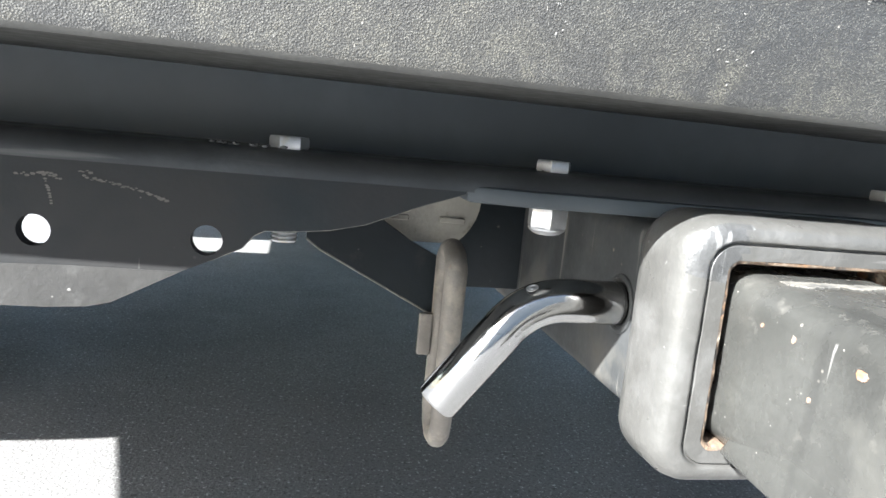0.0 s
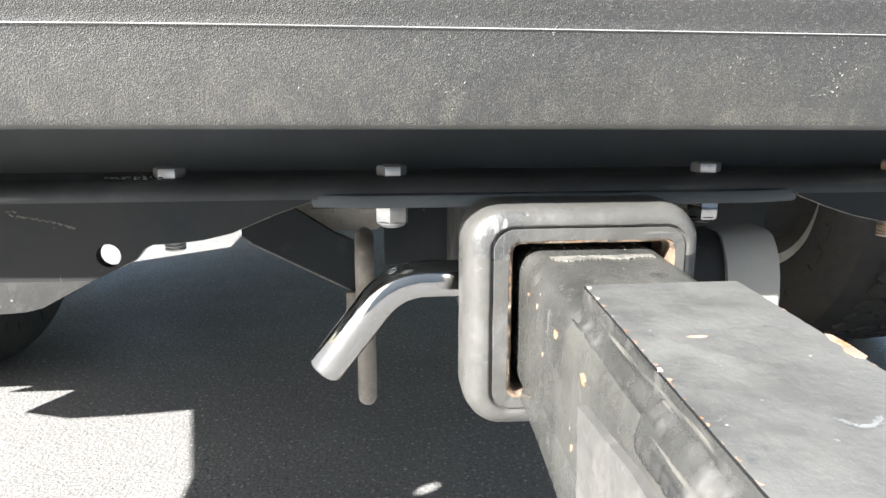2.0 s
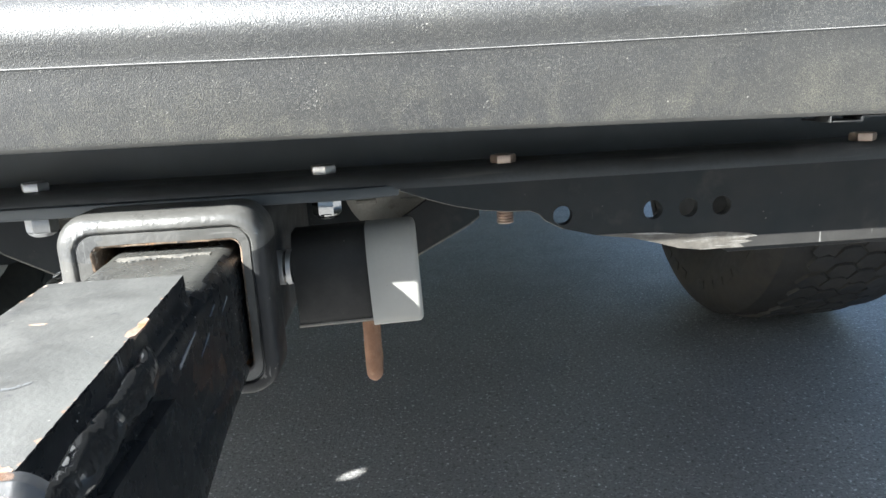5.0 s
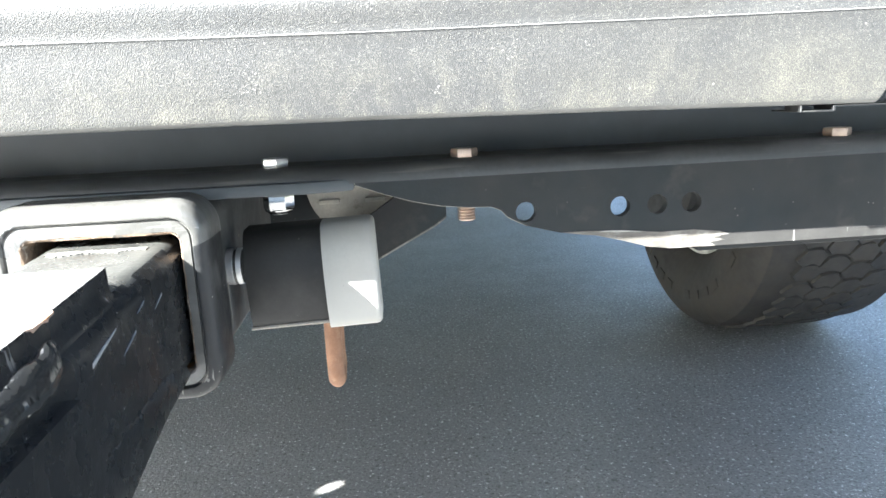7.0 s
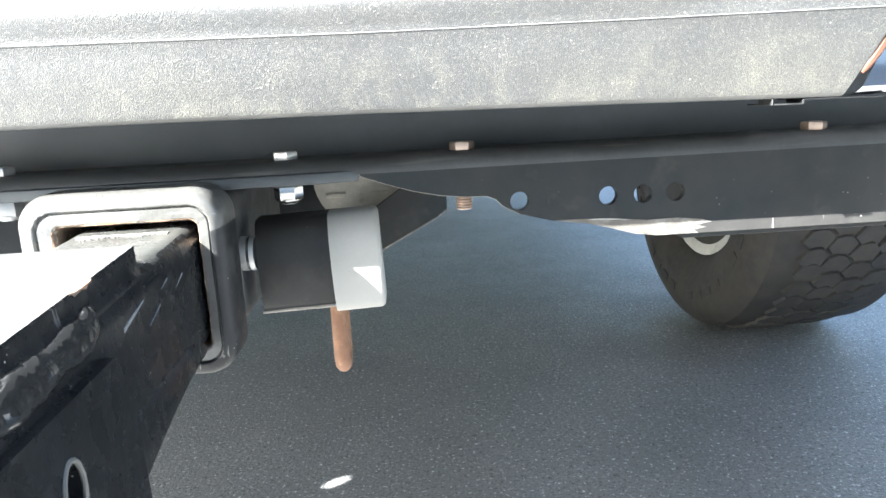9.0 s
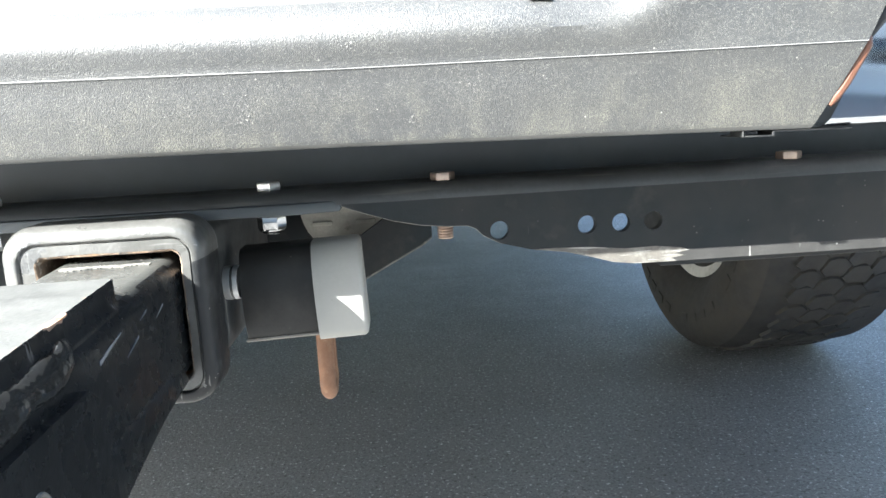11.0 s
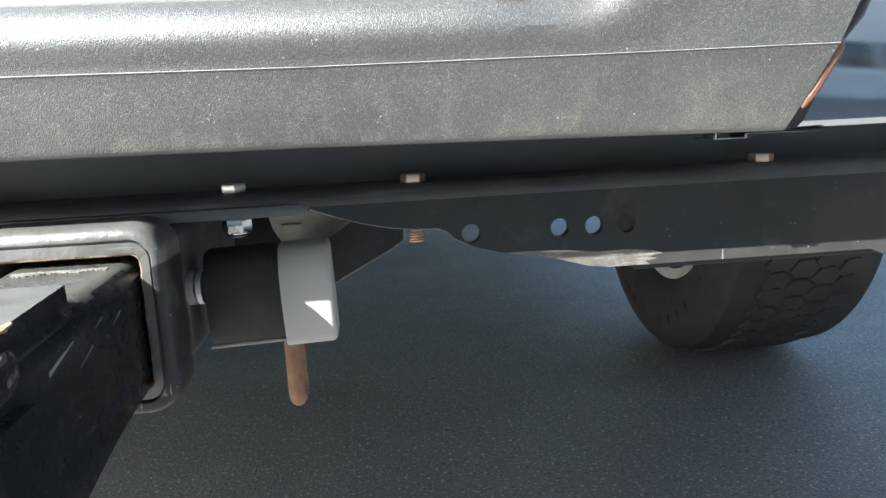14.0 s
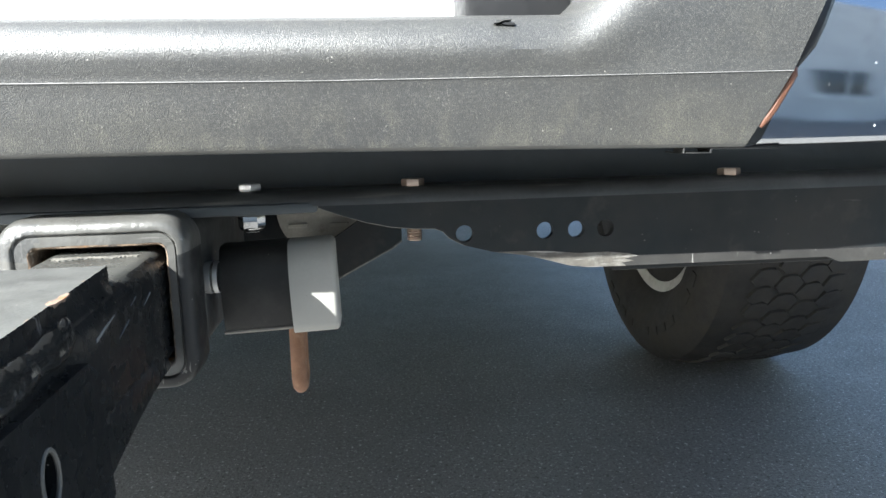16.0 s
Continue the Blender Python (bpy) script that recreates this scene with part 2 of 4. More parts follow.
# the same weld paint for the left side, coloured paler as in sun
M_FILLET_LIT = mat("streaked_weld_paint_lit", (0.040, 0.040, 0.037), 0.28, vary=0.35, scale=50, bump=0.3, bump_scale=200, spec=0.8,
               layers=(("scratch_y", 260, 0.52, 0.66, (0.018, 0.018, 0.018), 0.25, 0), ("scratch_y", 420, 0.62, 0.72, (0.12, 0.115, 0.10), 0.5, 0), ("noise", 90, 0.52, 0.72, (0.085, 0.083, 0.076), 0.45, 0), ("specks", 260, 0.05, 0.14, (0.45, 0.42, 0.38), 0.5, 0.2)))
# pale steel for the dusty band and for painted highlights on lower rims
M_DUST_LITRIM = mat("dusty_steel_and_lit_rims", (0.155, 0.147, 0.128), 0.6, vary=0.4, scale=90, bump=0.4, bump_scale=500,
             layers=(("noise", 130, 0.5, 0.62, (0.08, 0.078, 0.072), 0.5, 0), ("noise", 190, 0.58, 0.68, (0.30, 0.27, 0.215), 0.6, 0)))
M_BARE = mat("bare_orange_steel", (0.23, 0.160, 0.118), 0.55, vary=0.4, scale=120, bump=0.4, bump_scale=900,
             layers=(("noise", 150, 0.53, 0.66, (0.24, 0.108, 0.045), 0.75, 0), ("noise", 260, 0.57, 0.68, (0.32, 0.25, 0.20), 0.5, 0.2), ("noise", 330, 0.60, 0.68, (0.09, 0.075, 0.065), 0.6, 0)))
M_SLOPE = mat("worn_grey_paint", (0.098, 0.096, 0.089), 0.42, metal=0.2, vary=0.25, scale=50, bump=0.2, bump_scale=260, spec=0.8,
              layers=(("noise", 70, 0.50, 0.75, (0.155, 0.150, 0.138), 0.45, 0.2), ("noise", 160, 0.60, 0.72, (0.035, 0.036, 0.037), 0.4, 0), ("specks", 300, 0.04, 0.12, (0.5, 0.48, 0.45), 0.5, 0.2)))
M_PALE = mat("pale_bare_steel", (0.38, 0.33, 0.27), 0.5, metal=0.2, vary=0.25, scale=140, bump=0.2, bump_scale=700,
             layers=(("noise", 260, 0.58, 0.68, (0.46, 0.22, 0.07), 0.7, 0), ("noise", 120, 0.56, 0.68, (0.16, 0.155, 0.15), 0.45, 0.1)))
M_WHITESCUFF = mat("white_scuff", (0.165, 0.170, 0.172), 0.5, vary=0.2, scale=200)
M_CHROME = mat("chrome", (0.43, 0.425, 0.415), 0.12, metal=1.0, vary=0.06, scale=60, rough_vary=0.06, bump=0.10, bump_scale=420,
               layers=(("scratch_x", 300, 0.66, 0.76, (0.22, 0.205, 0.19), 0.2, 1.0), ("noise", 330, 0.66, 0.76, (0.60, 0.59, 0.57), 0.14, 1.0), ("specks", 420, 0.04, 0.1, (0.35, 0.33, 0.3), 0.4, 0.6)))
M_BUMPER = mat("bumper_chrome", (0.58, 0.595, 0.62), 0.09, metal=1.0, vary=0.04, scale=12, rough_vary=0.02,
               layers=(("specks", 150, 0.05, 0.12, (0.75, 0.75, 0.75), 0.5, 0.2),))
M_ZINC = mat("zinc", (0.50, 0.50, 0.50), 0.36, metal=0.8, vary=0.2, scale=120, bump=0.12, bump_scale=900,
             layers=(("noise", 140, 0.6, 0.7, (0.4, 0.36, 0.28), 0.6, 0.4),))
M_ZINCY = mat("yellowed_zinc", (0.42, 0.33, 0.27), 0.4, metal=0.75, vary=0.25, scale=120, bump=0.2, bump_scale=900)
M_CAP = mat("milky_plastic", (0.31, 0.302, 0.275), 0.42, vary=0.06, scale=40, bump=0.08, bump_scale=900,
            layers=(("specks", 190, 0.03, 0.07, (0.12, 0.12, 0.11), 0.6, 0),))
M_SOCKET = mat("black_socket_plastic", (0.019, 0.018, 0.0165), 0.42, spec=0.3, vary=0.3, scale=60, bump=0.15, bump_scale=600, layers=(("noise", 50, 0.50, 0.75, (0.034, 0.032, 0.029), 0.5, 0), ("specks", 240, 0.03, 0.09, (0.14, 0.13, 0.11), 0.6, 0)))
M_ROD = mat("galvanised_rod", (0.20, 0.18, 0.155), 0.62, metal=0.15, vary=0.3, scale=70, bump=0.35, bump_scale=700,
            layers=(("noise", 80, 0.52, 0.7, (0.30, 0.27, 0.22), 0.7, 0), ("noise", 120, 0.64, 0.74, (0.25, 0.12, 0.05), 0.85, 0)))
M_RUSTROD = mat("rusted_rod", (0.19, 0.098, 0.056), 0.8, vary=0.35, scale=80, bump=0.4, bump_scale=700,
                layers=(("noise", 120, 0.55, 0.7, (0.26, 0.16, 0.10), 0.85, 0),))
M_TAN = mat("mud_coloured_steel", (0.40, 0.375, 0.32), 0.75, vary=0.3, scale=45, bump=0.3, bump_scale=420,
            layers=(("noise", 60, 0.6, 0.74, (0.13, 0.115, 0.09), 0.85, 0),))
M_RUBBER = mat("tyre_rubber", (0.022, 0.0215, 0.021), 0.75, vary=0.3, scale=18, bump=0.3, bump_scale=300,
               layers=(("noise", 20, 0.40, 0.75, (0.044, 0.040, 0.034), 0.9, 0),))
M_RIM = mat("silver_rim_paint", (0.52, 0.51, 0.48), 0.45, metal=0.3, vary=0.15, scale=25,
            layers=(("noise", 24, 0.55, 0.75, (0.30, 0.28, 0.24), 0.7, 0),))
M_BARREL = mat("dull_rim_inside", (0.16, 0.16, 0.165), 0.5, metal=0.3, vary=0.25, scale=20)
M_BODY = mat("white_car_paint", (0.80, 0.80, 0.79), 0.25, vary=0.03, scale=3, coat=0.5)
M_UNDER = mat("underbody_coating", (0.036, 0.038, 0.040), 0.8, vary=0.35, scale=12)
M_BACK = mat("blue_grey_primer", (0.043, 0.052, 0.058), 0.55, vary=0.3, scale=12, layers=(("noise", 9, 0.48, 0.7, (0.057, 0.064, 0.068), 0.6, 0),))
M_LEDGE = mat("dust_settled_on_paint", (0.060, 0.065, 0.066), 0.6, vary=0.3, scale=20, layers=(("noise", 26, 0.50, 0.75, (0.095, 0.093, 0.082), 0.7, 0),))
M_GASKET = mat("black_rubber_seal", (0.015, 0.015, 0.016), 0.45, vary=0.2, scale=60)
M_COPPER = mat("copper_brown_strip", (0.125, 0.055, 0.033), 0.45, metal=0.1, vary=0.25, scale=80)
M_PANE = mat("dark_glass", (0.02, 0.022, 0.025), 0.08, vary=0.1, scale=2)
M_WALL = mat("pale_stucco", (0.66, 0.645, 0.615), 0.9, vary=0.15, scale=1.5, bump=0.5, bump_scale=60)
M_GROUND = mat("concrete", (0.185, 0.181, 0.173), 0.56, vary=0.14, scale=5, bump=1.0, bump_scale=190,
               layers=(("noise", 1.3, 0.5, 0.8, (0.17, 0.165, 0.158), 0.75, 0), ("noise", 240, 0.50, 0.64, (0.105, 0.102, 0.097), 0.8, 0),
                       ("noise", 110, 0.57, 0.66, (0.105, 0.097, 0.09), 0.9, 0), ("specks", 60, 0.05, 0.12, (0.10, 0.095, 0.09), 0.9, 0),
                       ("noise", 150, 0.58, 0.68, (0.60, 0.59, 0.57), 0.9, 0)))
for node in M_GROUND.node_tree.nodes:  # coarse grit, deeper than the relief of paint and steel
    if node.type == "BUMP":
        node.inputs["Distance"].default_value = 0.0022



# ---- mesh helpers ----
def part(name, bm, material, parent=None, label="", smooth=35):
    me = bpy.data.meshes.new(name)
    bmesh.ops.recalc_face_normals(bm, faces=bm.faces)
    bm.to_mesh(me)
    bm.free()
    for m in material if isinstance(material, (list, tuple)) else (material,):
        me.materials.append(m)
    ob = new(name, me)
    if smooth:
        for p in me.polygons:
            p.use_smooth = True
        me.set_sharp_from_angle(angle=radians(smooth))
    if parent:
        ob.parent = parent
        ob.matrix_parent_inverse = parent.matrix_basis.inverted() if parent.parent is None else Matrix()
    if label:
        ob["label"] = label
    return ob


def thing(name, place, label, category, group="", kind=""):
    e = new(name)
    e.location = place
    e.empty_display_size = 0.02
    return tagged(e, label, category, group, kind)


def box(x0, x1, y0, y1, z0, z1, bevel=0.001, seg=2, bm=None):
    bm = bm or bmesh.new()
    r = bmesh.ops.create_cube(bm, size=1.0)
    bmesh.ops.transform(bm, verts=r["verts"], matrix=Matrix.LocRotScale(((x0 + x1) / 2, (y0 + y1) / 2, (z0 + z1) / 2), None, (x1 - x0, y1 - y0, z1 - z0)))
    if bevel:
        es = list({e for v in r["verts"] for e in v.link_edges})
        bmesh.ops.bevel(bm, geom=es, offset=bevel, segments=seg, profile=0.5, affect="EDGES")
    return bm


def circle(cx, cy, r, n=24, a0=0.0):
    return [(cx + r * math.cos(a0 + 2 * math.pi * i / n), cy + r * math.sin(a0 + 2 * math.pi * i / n)) for i in range(n)]


def plate(outline, holes, lo, hi, axis="y", bevel=0.0):
    """A flat plate with holes: outline in (x, z) with thickness along y, or (y, z) along x, or (x, y) along z."""
    bm = bmesh.new()

    def at(p, d):
        return {"y": (p[0], d, p[1]), "x": (d, p[0], p[1]), "z": (p[0], p[1], d)}[axis]

    edges, rims = [], []
    for ring in (outline, *holes):
        vs = [bm.verts.new(at(p, lo)) for p in ring]
        es = [bm.edges.new((vs[i], vs[(i + 1) % len(vs)])) for i in range(len(vs))]
        edges += es
        if not rims:
            rims = es
    bmesh.ops.triangle_fill(bm, use_beauty=True, use_dissolve=False, edges=edges)
    r = bmesh.ops.extrude_face_region(bm, geom=bm.faces[:])
    shift = {"y": (0, hi - lo, 0), "x": (hi - lo, 0, 0), "z": (0, 0, hi - lo)}[axis]
    bmesh.ops.translate(bm, verts=[g for g in r["geom"] if isinstance(g, bmesh.types.BMVert)], vec=shift)
    return bm


def sweep(path, radius, n=16, closed=False, ends=True, bm=None):
    """A round bar along a path."""
    bm = bm or bmesh.new()
    P = [Vector(p) for p in path]
    rings, up = [], None
    for i, p in enumerate(P):
        a = P[i - 1] if (i or closed) else p
        b = P[(i + 1) % len(P)] if (i < len(P) - 1 or closed) else p
        t = (b - a).normalized()
        if up is None:
            up = t.orthogonal().normalized()
        up = (up - t * up.dot(t)).normalized()
        side = t.cross(up)
        r = radius[i] if isinstance(radius, (list, tuple)) else radius
        rings.append([bm.verts.new(p + r * (math.cos(2 * math.pi * k / n) * up + math.sin(2 * math.pi * k / n) * side)) for k in range(n)])
    for i in range(len(rings) - (0 if closed else 1)):
        A, B = rings[i], rings[(i + 1) % len(rings)]
        for k in range(n):
            bm.faces.new((A[k], A[(k + 1) % n], B[(k + 1) % n], B[k]))
    if ends and not closed:
        bm.faces.new(rings[0]), bm.faces.new(rings[-1])
    return bm


def lathe(profile, n=48, axis="x", at=(0, 0, 0), bm=None, closed=False):
    """Turn (along, radius) points round an axis through a point."""
    bm = bm or bmesh.new()
    rings = []
    for d, r in profile:
        ring = []
        for k in range(n):
            a = 2 * math.pi * k / n
            c, s = r * math.cos(a), r * math.sin(a)
            ring.append(bm.verts.new(Vector(at) + Vector({"x": (d, c, s), "y": (c, d, s), "z": (c, s, d)}[axis])))
        rings.append(ring)
    for i in range(len(rings) - (0 if closed else 1)):
        A, B = rings[i], rings[(i + 1) % len(rings)]
        for k in range(n):
            bm.faces.new((A[k], A[(k + 1) % n], B[(k + 1) % n], B[k]))
    if not closed:
        for ring, (d, r) in ((rings[0], profile[0]), (rings[-1], profile[-1])):
            if r > 1e-6:
                bm.faces.new(ring)
    return bm


def round_rect(hx, hz, r, n=6):
    out = []
    for cx, cz, a in ((hx - r, hz - r, 0), (-hx + r, hz - r, 90), (-hx + r, -hz + r, 180), (hx - r, -hz + r, 270)):
        for i in range(n + 1):
            t = radians(a + 90 * i / n)
            out.append((cx + r * math.cos(t), cz + r * math.sin(t)))
    return out


def loft(rings, cx=0.0, cz=0.0, cap=True, bm=None):
    """Rounded rectangles (y, half x, half z, corner) joined into one skin along y."""
    bm = bm or bmesh.new()
    loops = []
    for y, hx, hz, r in rings:
        loops.append([bm.verts.new((cx + x, y, cz + z)) for x, z in round_rect(hx, hz, r)])
    n = len(loops[0])
    for A, B in zip(loops, loops[1:]):
        for k in range(n):
            bm.faces.new((A[k], A[(k + 1) % n], B[(k + 1) % n], B[k]))
    if cap:
        bm.faces.new(loops[0]), bm.faces.new(loops[-1])
    return bm


def roughen(bm, amount, scale):
    for v in bm.verts:
        v.co += noise.noise_vector(v.co * scale) * amount
    return bm


# ---- ground ----
bm = bmesh.new()
bmesh.ops.create_grid(bm, x_segments=8, y_segments=8, size=400)
ground = tagged(part("ground", bm, M_GROUND, smooth=0), "light grey concrete paving, half in the truck's shade", "ground", kind="structure")

# a house wall behind the camera, its near side in shade, with a window that the chrome mirrors
WY = -7.0
hole = [(5.7, 1.0), (7.5, 1.0), (7.5, 2.2), (5.7, 2.2)]
wall = tagged(part("wall_south", plate([(-4.9, 0), (10.5, 0), (10.5, 7.0), (-4.9, 7.0)], [hole], WY - 0.4, WY), M_WALL, smooth=0), "plain pale stucco house wall behind the truck", "wall", kind="structure")
window = thing("window_1", (6.6, WY - 0.2, 1.0), "dark sliding window with a white frame in the house wall", "window", kind="structure")
bm = plate(hole, [[(5.78, 1.08), (6.56, 1.08), (6.56, 2.12), (5.78, 2.12)], [(6.64, 1.08), (7.42, 1.08), (7.42, 2.12), (6.64, 2.12)]], WY - 0.12, WY - 0.04)
part("window_frame", bm, M_BODY, window, smooth=0)
for x in (5.78, 6.64):
    part("pane", box(x, x + 0.78, WY - 0.10, WY - 0.09, 1.08, 2.12, 0.001), M_PANE, window, "dark glass")
part("window_sill", box(5.62, 7.58, WY - 0.10, WY + 0.06, 0.94, 0.998, 0.008), M_BODY, window)

# ---- pickup truck ----
truck = thing("pickup_truck", (0, 1.2, 0), "white pickup truck with black bumper pad, chrome bumper ends", "truck")


def bow(x):
    """How far the bumper's rear face stands back at x."""
    a = abs(x)
    return -0.031 + 0.3 * min(a, 0.36) ** 4 + 0.316 * max(0.0, a - 0.36)


def pad_top(x):
    a = abs(x)
    t = min(1.0, max(0.0, (a - 0.20) / 0.045))
    return 0.578 + 0.05 * t * t * (3 - 2 * t)


def pad_end(z):
    """Half the pad's length at height z: its ends lean outward."""
    return float(np.interp(z, (0.522, 0.5528, 0.60, 0.70), (0.2790, 0.2955, 0.3135, 0.340)))


def build_pad():
    bm = bmesh.new()
    prof = [(0.10, 0.5262), (0.0205, 0.5258), (0.0178, 0.5247), (0.0162, 0.5249), (0.0151, 0.5262), (0.0143, 0.5282), (0.0120, 0.5340), (0.0096, 0.5400), (0.0074, 0.5470), (0.0058, 0.5522),
            (0.0055, 0.5528), (0.0055, 0.5532), (0.0042, 0.5560), (0.0026, 0.560), (0.0017, 0.563), (0.0024, 0.567), (0.005, 0.5715), (0.010, 0.5755), (0.018, 0.578), (0.03, 0.579), (0.15, 0.581)]
    nx = 240
    grid = []
    for i in range(nx + 1):
        u = -1 + 2 * i / nx
        col = []
        for dy, z in prof:
            x = u * pad_end(z)
            top = pad_top(x) - 0.578
            lift = top * max(0.0, min(1.0, (z - 0.5532) / 0.026))
            zz = z + lift
            x = u * pad_end(zz)
            y = bow(x) + dy
            # a shallow dent beside the tear
            d = math.hypot((x - 0.188) / 0.016, (zz - 0.5690 + (x - 0.188) * 0.16) / 0.0060)
            y += 0.0016 * math.exp(-d * d)
            col.append(bm.verts.new((x, y, zz)))
        grid.append(col)
    for A, B in zip(grid, grid[1:]):
        for k in range(len(prof) - 1):
            bm.faces.new((A[k], B[k], B[k + 1], A[k + 1])).material_index = 1 if k < 4 else 0
    return bm


part("bumper_pad", build_pad(), [M_PAD, M_LIP], truck, "grained black plastic bumper pad, dusty and scuffed", smooth=30)
path = [(u * pad_end(0.5528), bow(u * pad_end(0.5528)) + 0.0054, 0.5528) for u in np.linspace(-1, 1, 241)]
part("seam_ridge", sweep(path, [float(np.interp(p[0], (-0.15, 0.12), (0.00021, 0.00012))) for p in path], 6), M_SEAM, truck, "pale moulding seam")


PAD_FACE = [(0.0162, 0.5249), (0.0143, 0.5282), (0.0120, 0.5340), (0.0096, 0.5400), (0.0058, 0.5522), (0.0055, 0.5528), (0.0042, 0.5560), (0.0026, 0.560), (0.0017, 0.563), (0.0024, 0.567), (0.005, 0.5715)]


def on_pad(x, z):
    return (x, bow(x) + float(np.interp(z, [p[1] for p in PAD_FACE], [p[0] for p in PAD_FACE])), z)


def scuff(points, r, seed):
    """A broken pale scratch over the pad."""
    rg = random.Random(seed)
    bm = bmesh.new()
    for (x0, z0), (x1, z1) in zip(points, points[1:]):
        n = max(2, int(math.hypot(x1 - x0, z1 - z0) / 0.0006))
        for k in range(n):
            if rg.random() < 0.30:
                continue
            a, b = k / n, (k + rg.uniform(0.5, 1.1)) / n
            w = r * rg.uniform(0.5, 1.3)
            jx, jz = rg.uniform(-1, 1) * r, rg.uniform(-1, 1) * r
            sweep([on_pad(x0 + (x1 - x0) * t + jx, z0 + (z1 - z0) * t + jz) for t in (a, (a + b) / 2, b)], [w * 0.4, w, w * 0.4], 5, bm=bm)
    part("scratch", bm, M_SCUFF, truck, "pale broken scratch")


scuff([(0.079, 0.5500), (0.083, 0.5430), (0.088, 0.5355), (0.0925, 0.5325), (0.096, 0.5330), (0.1000, 0.5370), (0.1020, 0.5420)], 0.00012, 3)
scuff([(0.062, 0.5450), (0.066, 0.5390), (0.060, 0.5350)], 0.00013, 5)
scuff([(0.150, 0.5490), (0.151, 0.5420), (0.1495, 0.5360)], 0.00011, 8)
scuff([(0.030, 0.5330), (0.036, 0.5380), (0.041, 0.5400)], 0.00012, 9)
scuff([(-0.10, 0.5480), (-0.094, 0.5440), (-0.092, 0.5380)], 0.00012, 10)


# chalky specks left by knocks
rg = random.Random(33)
bm = bmesh.new()
for cx, cz, spread, n in ((0.0630, 0.5475, 0.0025, 16), (0.0675, 0.5415, 0.0018, 18), (0.0650, 0.5360, 0.0022, 14), (0.0450, 0.5420, 0.0025, 12), (0.0345, 0.5450, 0.0016, 12), (0.1040, 0.5625, 0.0016, 22),
                          (0.1480, 0.5450, 0.0016, 12), (0.1260, 0.5340, 0.0012, 8), (-0.0200, 0.5522, 0.0008, 8), (-0.0900, 0.5400, 0.0030, 10), (-0.0500, 0.5370, 0.0040, 10), (0.0150, 0.5400, 0.0040, 12)):
    for k in range(n):
        x, z, r = cx + rg.gauss(0, spread), cz + rg.gauss(0, spread), rg.uniform(0.00008, 0.00032)
        bmesh.ops.create_icosphere(bm, subdivisions=1, radius=r, matrix=Matrix.Translation(on_pad(x, z)) @ Euler((0, rg.random() * 3, 0)).to_matrix().to_4x4() @ Matrix.Diagonal((rg.uniform(0.8, 2.2), 0.5, 0.8, 1)))
tagged(part("chalk_specks", bm, M_SCUFF, truck, "chalky specks", 0), kind="stuff")


def build_end(side):
    """The chrome end of the bumper, from the pad's leaning edge round the corner."""
    bm = bmesh.new()
    prof = [(0.05, 0.5262), (0.0185, 0.5252), (0.0150, 0.5258), (0.0125, 0.5280), (0.0118, 0.535), (0.0122, 0.552), (0.0145, 0.575), (0.0215, 0.5955), (0.0265, 0.6035), (0.0330, 0.6435), (0.036, 0.655), (0.042, 0.667), (0.053, 0.677), (0.07, 0.682), (0.18, 0.684)]
    grid = []
    stations = [i / 26 for i in range(27)]
    for u in stations:
        col = []
        for dy, z in prof:
            x0 = pad_end(z) + float(np.interp(z, (0.5528, 0.566, 0.60), (0.004, 0.0085, 0.0125)))
            x = x0 + (0.90 - x0) * u
            col.append(bm.verts.new((side * x, bow(x) + dy, z)))
        grid.append(col)
    yc = bow(0.90)
    for a in range(1, 13):
        t = radians(72 * a / 12)
        col = []
        for dy, z in prof:
            r = 0.07 - dy
            col.append(bm.verts.new((side * (0.90 + r * math.sin(t) * 0.9), yc + 0.07 - r * math.cos(t), z)))
        grid.append(col)
    for y in (0.32, 0.45, 0.56):
        col = []
        for dy, z in prof:
            col.append(bm.verts.new((side * (0.955 - dy * 0.9 + 0.085 * (y - 0.25)), y, z)))
        grid.append(col)
    for A, B in zip(grid, grid[1:]):
        for k in range(len(prof) - 1):
            bm.faces.new((A[k], B[k], B[k + 1], A[k + 1]))
    # a round hole on the left end lets one spot of sun through
    if side < 0:
        cx, cz, rx, rz = -0.7276, 0.6256, 0.0098, 0.0122
        near = [f for f in bm.faces if abs(f.calc_center_median().z - 0.6235) < 0.006 and abs(f.calc_center_median().x - cx) < 0.024]
        rim = [e for e in {e for f in near for e in f.edges} if sum(f in near for f in e.link_faces) == 1]
        bmesh.ops.delete(bm, geom=near, context="FACES_ONLY")
        ring = [bm.verts.new((cx + rx * math.cos(t), bow(cx + rx * math.cos(t)) + 0.0297 + 0.16 * rz * math.sin(t), cz + rz * math.sin(t))) for t in np.linspace(0, 2 * math.pi, 17)[:-1]]
        rim += [bm.edges.new((ring[k], ring[(k + 1) % 16])) for k in range(16)]
        bmesh.ops.triangle_fill(bm, use_beauty=True, use_dissolve=False, edges=rim)
    return bm


